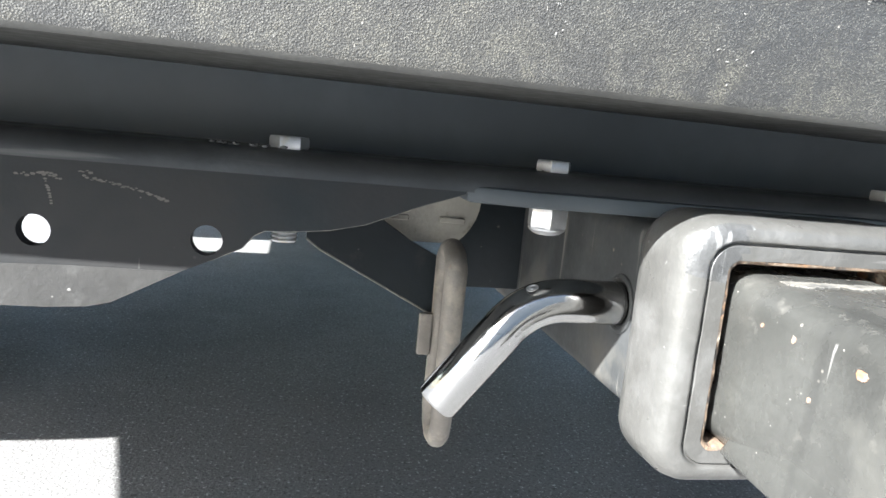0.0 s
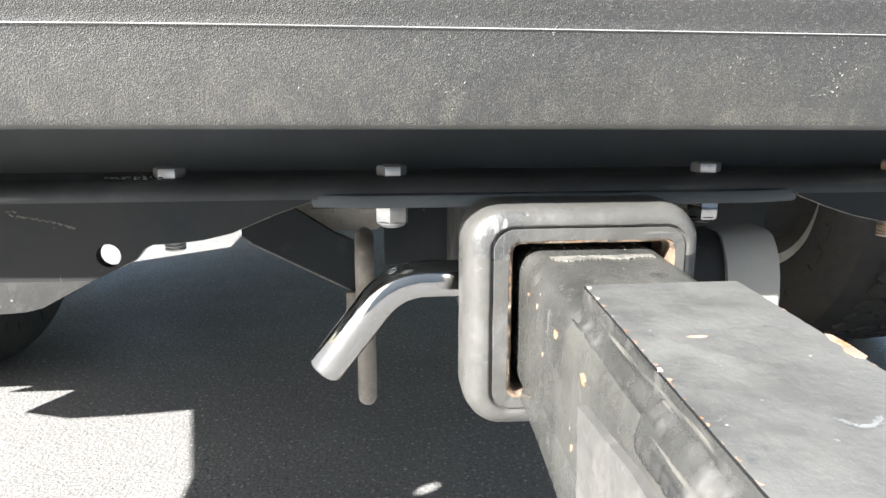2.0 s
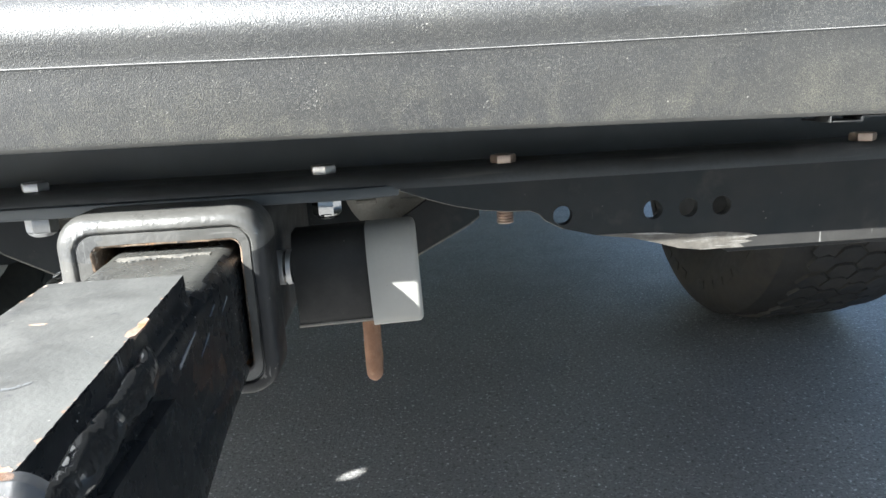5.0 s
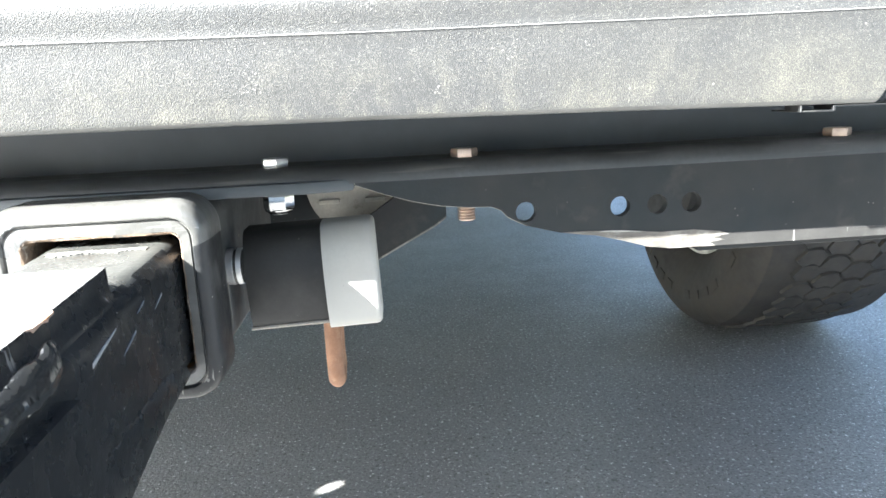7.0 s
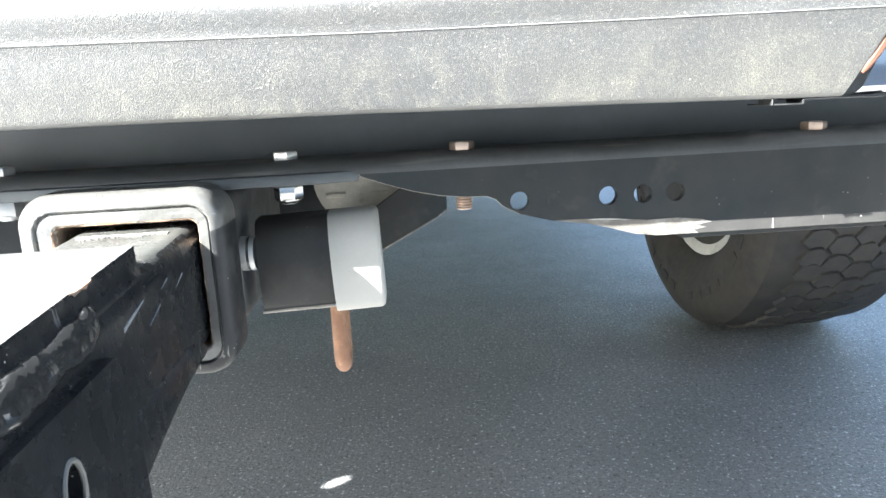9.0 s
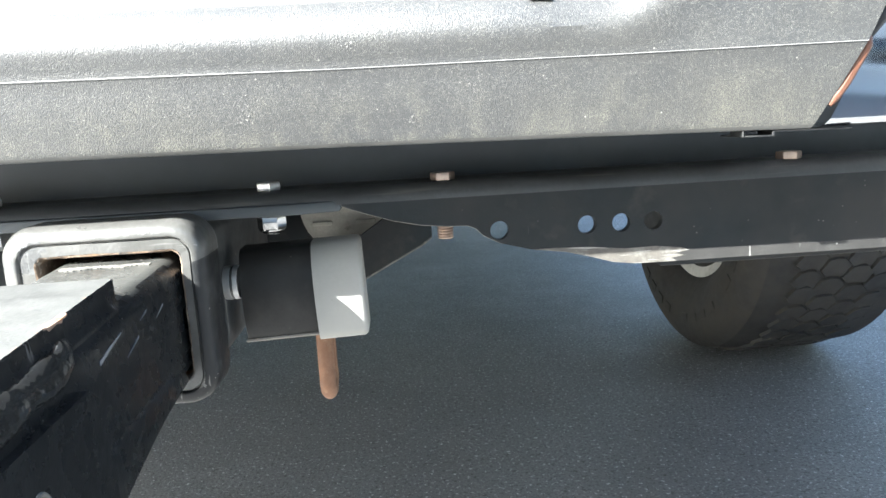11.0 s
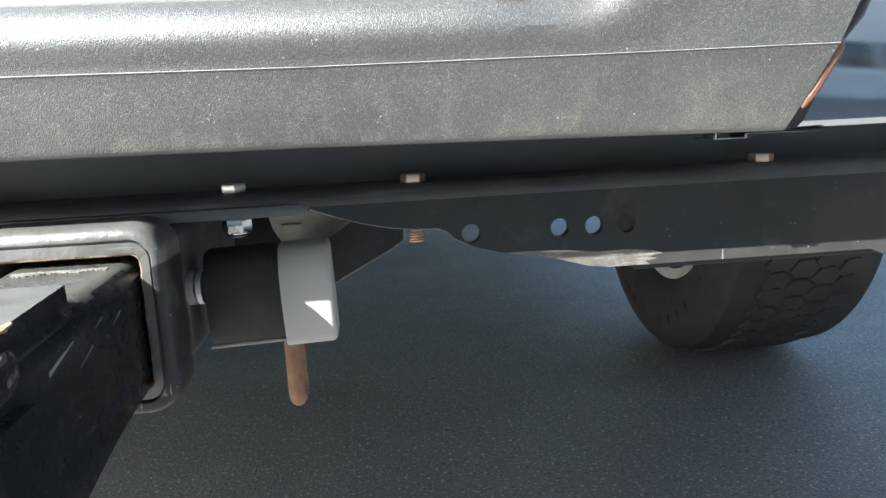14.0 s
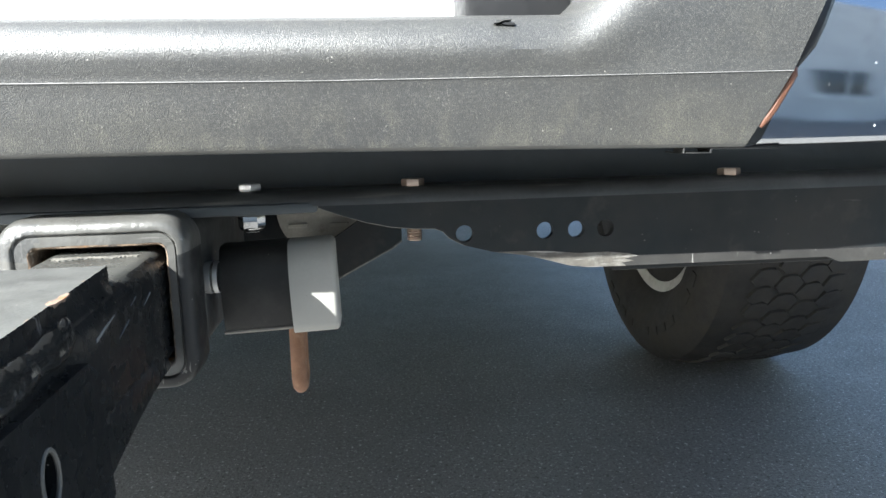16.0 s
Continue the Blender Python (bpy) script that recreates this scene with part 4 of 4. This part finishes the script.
# ---- hitch pin ----
pin = thing("hitch_pin", (-0.06, 0.053, ZC + 0.004), "polished chrome bent hitch pin through the receiver", "hitch pin")
PZ = ZC + 0.0025
part("hole_rim", lathe([(-0.0296, 0.0086), (-0.0308, 0.0084), (-0.0313, 0.0092), (-0.0309, 0.0103), (-0.0296, 0.0106)], 32, "x", (0, 0.053, PZ)), M_DIRTY, hitch, "dirty rim of the pin hole", 50)
path, rad = [(0.041, 0.053, PZ), (0.0, 0.053, PZ), (-0.046, 0.053, PZ)], 0.0076
bend_c, bend_r = (-0.050, PZ - 0.026), 0.026
for a in range(0, 53, 4):
    t = radians(90 + a)
    path.append((bend_c[0] + bend_r * math.cos(t), 0.053, bend_c[1] + bend_r * math.sin(t)))
tip = Vector(path[-1]) + Vector((-math.cos(radians(52)), 0, -math.sin(radians(52)))) * 0.0340
path.append(tuple(tip))
rods = [rad] * len(path)
path.append(tuple(tip + Vector((-math.cos(radians(52)), 0, -math.sin(radians(52)))) * 0.0012))
rods.append(rad - 0.0011)
part("rod", sweep(path, rods, 28), M_CHROME, pin, smooth=45)
part("end_collar", lathe([(0.0343, 0.0), (0.0343, 0.0080), (0.0372, 0.0082), (0.0376, 0.0070), (0.0384, 0.0070), (0.0388, 0.0082), (0.0408, 0.0080), (0.0408, 0.0)], 28, "x", (0, 0.053, PZ)), M_ZINC, pin, "grooved end of the pin", 30)
ta = radians(90 + 24)
mk = Vector((bend_c[0] + (bend_r + rad) * math.cos(ta), 0.050, bend_c[1] + (bend_r + rad - 0.0003) * math.sin(ta)))
bm = lathe([(0, 0.0021), (0.0005, 0.0021), (0.0005, 0.0016), (0.0001, 0.0015), (0.0001, 0.0009), (0.0006, 0.0007), (0.0006, 0.0)], 20, "z")
bmesh.ops.transform(bm, verts=bm.verts, matrix=Matrix.Translation(mk) @ Euler((radians(12), radians(-24), 0)).to_matrix().to_4x4() @ Matrix.Diagonal((1, 1, 0.5, 1)))
part("stamp", bm, M_ZINC, pin)

# ---- wiring socket with its plastic cap ----
socket = thing("wiring_socket", (0.07, 0.0745, 0.4345), "black wiring socket with bulging milky plastic cap beside the receiver", "electrical socket")
SY, SZ = 0.0745, 0.4563


def bulged(ring, x0, x1, soft):
    """A block with a bulging rear face, its far end rounded over and its axis dipping a little."""
    bm = plate(ring, [], x0, x1, "x")
    es = [e for e in bm.edges if all(abs(v.co.x - x1) < 1e-6 for v in e.verts) and any(abs(f.normal.x) < 0.5 for f in e.link_faces)]
    bmesh.ops.bevel(bm, geom=es, offset=soft, segments=4, profile=0.5, affect="EDGES")
    bmesh.ops.rotate(bm, verts=bm.verts, cent=(0.086, SY, SZ), matrix=Matrix.Rotation(radians(-2.0), 3, "Y"))
    return bm


ring = [(0.074, 0.4785), (0.061, 0.4783), (0.0578, 0.4765), (0.0548, 0.4720), (0.0522, 0.4660), (0.0510, 0.4590), (0.0507, 0.4520), (0.0510, 0.4450), (0.0518, 0.4385), (0.0528, 0.4352), (0.0550, 0.4338), (0.074, 0.4337)]
part("barrel", bulged(ring, 0.0412, 0.0785, 0.0008), M_SOCKET, socket, "black plastic barrel", 50)
ring = [(0.072, 0.4787), (0.0600, 0.4786), (0.0562, 0.4770), (0.0530, 0.4730), (0.0503, 0.4680), (0.0485, 0.4605), (0.0478, 0.4520), (0.0480, 0.4440), (0.0488, 0.4370), (0.0498, 0.4335), (0.0520, 0.4319), (0.072, 0.4317)]
# the lit strip under the barrel, drawn as a paler rod
part("lower_lip", sweep([(0.0412, 0.0532, 0.4333), (0.0785, 0.0532, 0.4345)], 0.0010, 8), M_ROD, socket, "pale lit line along the worn lower rim")
part("cap", bulged(ring, 0.0757, 0.0995, 0.0028), M_CAP, socket, "milky grey plastic cap", 50)

# ---- ball mount ----
mount = thing("ball_mount", (0, 0, ZC), "chipped black steel ball mount pushed into the receiver", "ball mount")
MX, MZ, MH = 0.0035, 0.45895, 0.02525   # the shank's axis and half its width
TOP = 0.4908                            # upper face of the plate


def plate_edge(k):
    """The plate's left and right edge, k running from its far to its near end."""
    return -0.0169 - 0.0015 * k, 0.0244 + 0.0013 * k


rings = [(0.10, MH, MH, 0.008), (-0.148, MH, MH, 0.008), (-0.152, MH - 0.002, MH - 0.002, 0.007)]
bm = loft(rings, MX, MZ)
bmesh.ops.subdivide_edges(bm, edges=[e for e in bm.edges if abs(e.verts[0].co.y - e.verts[1].co.y) > 0.1], cuts=60)
roughen(bm, 0.0002, 120)
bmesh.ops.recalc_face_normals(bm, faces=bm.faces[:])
# right-hand faces take the darker paint that stands in for shade
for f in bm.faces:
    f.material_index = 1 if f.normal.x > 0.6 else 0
part("shank", bm, [M_MOUNT, M_GLOSS_SHADED], mount, "square tube shank, dusty, its right side coloured darker as shade")
# the thick plate welded on top
rng = random.Random(7)
left, right = [], []
for k in np.linspace(0, 1, 90):
    a, b = plate_edge(k)
    y = -0.0505 - 0.1075 * k
    left.append((a + rng.uniform(-0.00006, 0.00006), y))
    right.append((b + rng.uniform(-0.00012, 0.00012), y))
bm = plate(left + right[::-1], [], 0.4832, TOP, "z")
bm.normal_update()
bmesh.ops.recalc_face_normals(bm, faces=bm.faces[:])
# the plate's edges are darkened the same way, for shade
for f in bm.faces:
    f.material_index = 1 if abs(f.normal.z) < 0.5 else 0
part("top_plate", bm, [M_PLATE, M_GLOSS_SHADED], mount, "flat thick plate with nicked edges", 25)
# weld and paint fill the corner between plate and tube
for side in (-1, 1):
    bm = bmesh.new()
    rows = []
    for k in np.linspace(0, 1, 130):
        e = plate_edge(k)[0 if side < 0 else 1]
        y = -0.0512 - 0.1045 * k
        grow = min(1.0, 0.25 + k * 9)
        n1, n2, n3 = (0.0010 * noise.noise(Vector((y * 90, side, q))) for q in (1.0, 4.0, 8.0))
        corner = MX + side * (MH - 0.0003)
        rows.append([bm.verts.new(c) for c in ((e - side * 0.0015, y, TOP - 0.0008), (e + side * 0.0001, y, TOP - 0.0006), (e + side * (0.0003 + n1 * 0.4), y, TOP - 0.0030),
                                               (e + side * (0.0004 + 0.0003 * grow + n2 * 0.6), y, TOP - 0.0062 + n1), (e + side * (0.0010 + 0.0012 * grow + n3), y, TOP - 0.0082 + n2),
                                               (e * 0.4 + 0.6 * corner, y, 0.4818 + n1), (corner - side * 0.0014, y, 0.4803 + n3), (corner + side * 0.0003, y, 0.4752 + n2), (corner - side * 0.003, y, 0.4745))])
    for A, B in zip(rows, rows[1:]):
        for j in range(9):
            bm.faces.new((A[j], A[(j + 1) % 9], B[(j + 1) % 9], B[j]))
    bm.faces.new(rows[0]), bm.faces.new(rows[-1])
    # sunny left and shaded right are told apart by paint colour
    part("weld_fillet", bm, M_FILLET_LIT if side < 0 else M_GLOSS_SHADED, mount, "painted weld between plate and tube", 60)
# bare orange band where the plate ends
upper = [(-0.0184, -0.1462), (-0.0163, -0.1459), (-0.0082, -0.1483), (0.0007, -0.1505), (0.0053, -0.1519), (0.0147, -0.1543), (0.0212, -0.1544), (0.0257, -0.1560)]
rg = random.Random(77)
top = []
for k in range(101):
    x = -0.0184 + 0.0440 * k / 100
    y = float(np.interp(x, [p[0] for p in upper], [p[1] for p in upper]))
    top.append((x, y + 0.0012 * noise.noise(Vector((x * 420, 1.7, 0))) + rg.uniform(-0.0003, 0.0003)))
part("bare_band", plate(top + [(0.0256, -0.1575), (-0.0184, -0.1575)], [], TOP, TOP + 0.0003, "z"), M_BARE, mount, "band of bare and rusty steel", 0)


def ragged(cx, cy, rx, ry, seed, n=30):
    """A ragged spot's outline."""
    ring = []
    for k in range(n):
        t = 2 * math.pi * k / n
        w = 1 + 0.35 * noise.noise(Vector((1.8 * math.cos(t), 1.8 * math.sin(t), seed))) + 0.14 * noise.noise(Vector((5 * math.cos(t), 5 * math.sin(t), seed)))
        ring.append((cx + rx * w * math.cos(t), cy + ry * w * math.sin(t)))
    return ring


# chips down to bare steel: on the plate, on its edge, on the tube's corner and side
part("chip", plate(ragged(-0.0028, -0.0862, 0.0024, 0.0005, 1.5), [], TOP, TOP + 0.00015, "z"), M_BARE, mount, smooth=0)
edge_chip = [(0.0250, -0.0870), (0.0240, -0.0905), (0.0246, -0.0930), (0.0232, -0.0962), (0.0236, -0.0990), (0.0250, -0.1000), (0.0262, -0.0990), (0.0264, -0.0930), (0.0260, -0.0880)]
bm = plate(edge_chip, [], TOP - 0.0004, TOP + 0.00015, "z")
part("chip", bm, M_BARE, mount, smooth=0)
part("chip", plate([(-0.0885, TOP + 0.0001), (-0.0990, TOP + 0.0001), (-0.0975, TOP - 0.0016), (-0.0930, TOP - 0.0011), (-0.0900, TOP - 0.0018)], [], 0.0246, 0.0253, "x"), M_BARE, mount, smooth=0)
for cy, cz, ry, rz, seed in ((-0.0440, 0.4745, 0.0016, 0.0011, 1.0), (-0.0700, 0.4740, 0.0018, 0.0014, 2.0), (-0.0100, 0.4742, 0.0005, 0.0006, 4.0), (-0.0222, 0.4745, 0.0007, 0.0009, 4.6),
                             (-0.0520, 0.4400, 0.0006, 0.0008, 6.0), (-0.0310, 0.4630, 0.0005, 0.0007, 7.0), (-0.0640, 0.4520, 0.0008, 0.0009, 8.0)):
    part("chip", plate(ragged(cy, cz, ry, rz, seed), [], MX - MH - 0.0003, MX - MH + 0.0012, "x"), M_BARE, mount, smooth=0)
for cx, cy, r, seed in ((-0.0162, -0.0530, 0.0009, 11.0), (-0.0166, -0.0610, 0.0007, 12.0), (-0.0172, -0.1010, 0.0008, 13.0)):
    part("chip", plate(ragged(cx, cy, r * 0.6, r, seed), [], TOP - 0.0004, TOP + 0.00015, "z"), M_PALE, mount, smooth=0)


def flakes(points, width, seed, n=60):
    """Broken white scuffs on the plate."""
    rg = random.Random(seed)
    bm = bmesh.new()
    segs = list(zip(points, points[1:]))
    for i in range(2 * n):
        (x0, y0), (x1, y1) = segs[i % len(segs)]
        t = rg.random()
        x = x0 + (x1 - x0) * t + rg.gauss(0, width * 0.5)
        y = y0 + (y1 - y0) * t + rg.gauss(0, width * 0.5)
        r = width * (0.10 + 0.32 * rg.random() ** 2)
        a = rg.random() * 6.28
        bm.faces.new([bm.verts.new((x + r * rg.uniform(0.5, 1.2) * math.cos(a + k * 1.05), y + 1.5 * r * rg.uniform(0.5, 1.2) * math.sin(a + k * 1.05), TOP + 0.0001 + i * 4e-7)) for k in range(6)])
    part("scuff", bm, M_WHITESCUFF, mount, "white scuff", 0)


flakes([(0.0043, -0.1222), (0.0066, -0.1246), (0.0093, -0.1244), (0.0120, -0.1220)], 0.00055, 21, 170)
flakes([(0.0037, -0.1363), (0.0033, -0.1416), (0.0026, -0.1465)], 0.0007, 22, 190)
flakes([(0.0125, -0.1361), (0.0136, -0.1406)], 0.0006, 23, 60)
flakes([(0.0148, -0.1415), (0.0164, -0.1475)], 0.0008, 28, 110)
flakes([(0.0169, -0.1060), (0.0198, -0.1093), (0.0256, -0.1116)], 0.00025, 24, 90)
flakes([(-0.0041, -0.1440), (-0.0040, -0.1462)], 0.0006, 25, 40)
flakes([(-0.0080, -0.1026), (-0.0041, -0.1020)], 0.0002, 26, 40)
flakes([(-0.0189, -0.0727), (-0.0143, -0.0725)], 0.0002, 27, 30)
flakes([(0.0000, -0.1279), (0.0004, -0.1283)], 0.0004, 29, 14)
flakes([(0.0052, -0.1175), (0.0056, -0.1190)], 0.0003, 30, 14)
flakes([(-0.0156, -0.1207), (-0.0130, -0.1190)], 0.0003, 31, 20)
# nicks along the plate's edges
rng = random.Random(12)
bm = bmesh.new()
for i in range(54):
    k = rng.random() ** 0.7
    y = -0.0510 - 0.1060 * k
    e = plate_edge(k)[0 if i % 3 else 1]
    sgn = 1 if i % 3 else -1
    r = 0.0002 + 0.0008 * rng.random() ** 2.5
    bm.faces.new([bm.verts.new((e + sgn * rng.uniform(0, 1.8) * r * q[0], y + r * rng.uniform(0.8, 2.0) * q[1], TOP + 0.00012)) for q in ((0, -1), (1, -0.6), (1.3, 0.3), (0.4, 1), (0, 0.8))])
tagged(part("edge_nicks", bm, M_BARE, mount, "small bare nicks", 0), kind="stuff")
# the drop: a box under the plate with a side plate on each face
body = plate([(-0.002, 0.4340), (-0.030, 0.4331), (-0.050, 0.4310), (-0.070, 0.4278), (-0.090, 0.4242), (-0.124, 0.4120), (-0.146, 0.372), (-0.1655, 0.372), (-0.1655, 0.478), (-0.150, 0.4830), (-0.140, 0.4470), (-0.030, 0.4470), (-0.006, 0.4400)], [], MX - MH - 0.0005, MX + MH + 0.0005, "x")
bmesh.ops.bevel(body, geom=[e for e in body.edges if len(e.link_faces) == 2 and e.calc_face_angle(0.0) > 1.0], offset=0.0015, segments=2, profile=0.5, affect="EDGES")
# shade on the body's right face is put into its paint
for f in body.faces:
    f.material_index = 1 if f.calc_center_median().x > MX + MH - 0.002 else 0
part("drop_body", body, [M_MOUNT, M_GLOSS_SHADED], mount, "black body under the plate")
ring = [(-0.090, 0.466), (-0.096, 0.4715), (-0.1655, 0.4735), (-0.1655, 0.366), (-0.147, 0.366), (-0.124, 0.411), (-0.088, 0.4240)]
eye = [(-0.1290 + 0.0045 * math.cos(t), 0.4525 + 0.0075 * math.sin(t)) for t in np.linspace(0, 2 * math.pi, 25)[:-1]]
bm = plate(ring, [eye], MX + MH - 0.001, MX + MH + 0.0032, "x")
part("drop_plate", bm, M_GLOSS_SHADED, mount, "glossy black side plate with an oval eye", 25)
loop = [(MX + MH + 0.0033, -0.1290 + 0.0049 * math.cos(t), 0.4525 + 0.0079 * math.sin(t)) for t in np.linspace(0, 2 * math.pi, 29)[:-1]]
part("eye_rim", sweep(loop, 0.0007, 8, closed=True), M_DIRTY, mount, "raised rim round the oval eye")
part("eye_plug", box(MX + MH - 0.003, MX + MH - 0.0012, -0.1345, -0.1235, 0.443, 0.462, 0.0005), M_RUSTY, mount, "rusty tube face inside the eye")
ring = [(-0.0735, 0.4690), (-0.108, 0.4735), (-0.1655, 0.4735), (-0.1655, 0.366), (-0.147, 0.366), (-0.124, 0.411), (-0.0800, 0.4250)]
# sunlight on this left plate is put into its paler grey
part("drop_plate", plate(ring, [], MX - MH - 0.0022, MX - MH + 0.0010, "x"), M_SLOPE, mount, "worn side plate, coloured paler grey for the sun on it", 25)
# welded nose: a bent cap that slopes over and runs down
bm = bmesh.new()
prof = [(-0.1574, 0.4912), (-0.1592, 0.4906), (-0.1612, 0.4887), (-0.1632, 0.4868), (-0.1652, 0.4849), (-0.1666, 0.4835), (-0.1676, 0.4818), (-0.1681, 0.4792), (-0.1682, 0.4690), (-0.1682, 0.3690)]
fine = []
for (y0, z0), (y1, z1) in zip(prof, prof[1:]):
    fine += [(y0 + (y1 - y0) * k / (18 if z1 > 0.48 else 4), z0 + (z1 - z0) * k / (18 if z1 > 0.48 else 4)) for k in range(18 if z1 > 0.48 else 4)]
grid = []
NX = 0.0052                              # middle of the nose
xs = np.linspace(NX - 0.0258, NX + 0.0258, 250)
for y, z in fine + prof[-1:]:
    row = []
    for x in xs:
        e = max(0.0, abs(x - NX) - 0.0213) / 0.0045
        sink = 0.0030 * e * e
        up = 1.0 if z > 0.4805 else max(0.0, (z - 0.474) / 0.0065)
        dent = 0.0022 * math.exp(-(((x - NX + 0.0195) / 0.0030) ** 2 + ((y + 0.1642) / 0.0030) ** 2))
        lump = 0.0012 * math.exp(-(((x - NX - 0.0150) / 0.0050) ** 2 + ((y + 0.1634) / 0.0040) ** 2))
        wave = 0.0003 * noise.noise(Vector((x * 160, y * 160, z * 160)))
        row.append(bm.verts.new((x, y + sink * (1.0 - 0.8 * up) + wave, z - (sink + dent - lump) * up)))
    grid.append(row)


def blot(x, s, cx, cs, rx, rs, seed):
    """Whether (x, s) lies in an irregular spot; s runs down the slope from 0 to 1."""
    w = 0.55 * noise.noise(Vector((x * 260, s * 2.4, seed))) + 0.40 * noise.noise(Vector((x * 900, s * 8, seed))) + 0.35 * noise.noise(Vector((x * 2600, s * 20, seed)))
    return ((x - cx) / rx) ** 4 + ((s - cs) / rs) ** 4 < 1 + 1.6 * w


for A, B in zip(grid, grid[1:]):
    for k in range(len(xs) - 1):
        f = bm.faces.new((A[k], A[k + 1], B[k + 1], B[k]))
        c = f.calc_center_median()
        s, u = (-0.1586 - c.y) / 0.0084, c.x - NX
        if c.z < 0.481:
            continue
        if blot(u, s, 0.0015, 0.62, 0.0205, 0.46, 5.5):
            f.material_index = 3
        if blot(u, s, -0.0115, 0.72, 0.0075, 0.34, 1.3):
            f.material_index = 1
        if blot(u, s, -0.0120, 0.16, 0.0130, 0.40, 4.1) or blot(u, s, -0.0040, 0.74, 0.0014, 0.12, 7.7) or blot(u, s, 0.0175, -0.02, 0.0038, 0.10, 9.2):
            f.material_index = 2
        if blot(u, s, -0.0036, 0.58, 0.0008, 0.05, 2.7):
            f.material_index = 0
bmesh.ops.solidify(bm, geom=bm.faces[:], thickness=0.003)
part("nose", bm, [M_NOSE, M_PALE, M_BARE, M_SLOPE], mount, "satin bent nose with rust and bare metal", 60)
# dusty worn band on the shank next to the collar
rg = random.Random(5)
near = [(-0.0172 + 0.0344 * k / 60, -0.0020 - 0.0010 * rg.random()) for k in range(61)]
far = [(x, -0.0040 - 0.0035 * (0.5 + noise.noise(Vector((x * 120, 3.3, 0)))) - 0.0008 * rg.random()) for x, y in near]
part("worn_band", plate([(x + MX, y) for x, y in near + far[::-1]], [], MZ + MH, MZ + MH + 0.0003, "z"), M_DUST_LITRIM, mount, "dusty worn band", 0)


def bead(path, r, parent, tall, lean, paint):
    """A lumpy weld bead, higher than it is thick, leaning on the plate."""
    P = [Vector(p) for p in path]
    pts, rad = [], []
    rg = random.Random(len(path) * 31 + int(1e4 * abs(P[0].x)))
    for a, b in zip(P, P[1:]):
        n = max(2, int((b - a).length / 0.0009))
        for i in range(n):
            pts.append(a.lerp(b, i / n) + Vector((rg.uniform(-1, 1), rg.uniform(-1, 1), rg.uniform(-1, 1))) * r * 0.03)
            rad.append(min(1.0, 0.25 + len(pts) / 9) * r * (0.95 + 0.25 * noise.noise(Vector((len(pts) * 0.09, r * 900, 0.5)))))
    bm = sweep(pts, rad, 20)
    mid = P[-1].z
    for v in bm.verts:
        dz = v.co.z - mid
        v.co.z, v.co.x = mid + dz * tall, v.co.x + dz * tall * lean
    part("weld_bead", roughen(bm, 0.0004, 130), paint, parent, smooth=70)


# right bead in the shade-dark paint, left bead in the sun-pale one
bead([(0.0262, -0.090, 0.4815), (0.0272, -0.100, 0.4800), (0.0278, -0.158, 0.4800)], 0.0025, mount, 2.0, -0.22, M_WELD_SHADED)
bead([(-0.0182, -0.1005, 0.4830), (-0.0196, -0.105, 0.4815), (-0.0200, -0.157, 0.4815)], 0.0029, mount, 2.0, 0.32, M_FILLET_LIT)
# long scratches on the shank's shaded side
for pts in ([(-0.0800, 0.4722), (-0.0798, 0.4736), (-0.0720, 0.4748), (-0.0620, 0.4762), (-0.0622, 0.4757), (-0.0715, 0.4740)], [(-0.0600, 0.4668), (-0.0480, 0.4700), (-0.0482, 0.4695)],
            [(-0.0450, 0.4742), (-0.0380, 0.4760), (-0.0382, 0.4754)], [(-0.0300, 0.4700), (-0.0210, 0.4728), (-0.0214, 0.4720)]):
    part("scratch", plate(pts, [], MX + MH - 0.0005, MX + MH + 0.0003, "x"), M_WHITESCUFF, mount, "bare scratch", 0)
# it sags a little in the receiver
mount.rotation_euler = (radians(3.0), 0, radians(0.4))
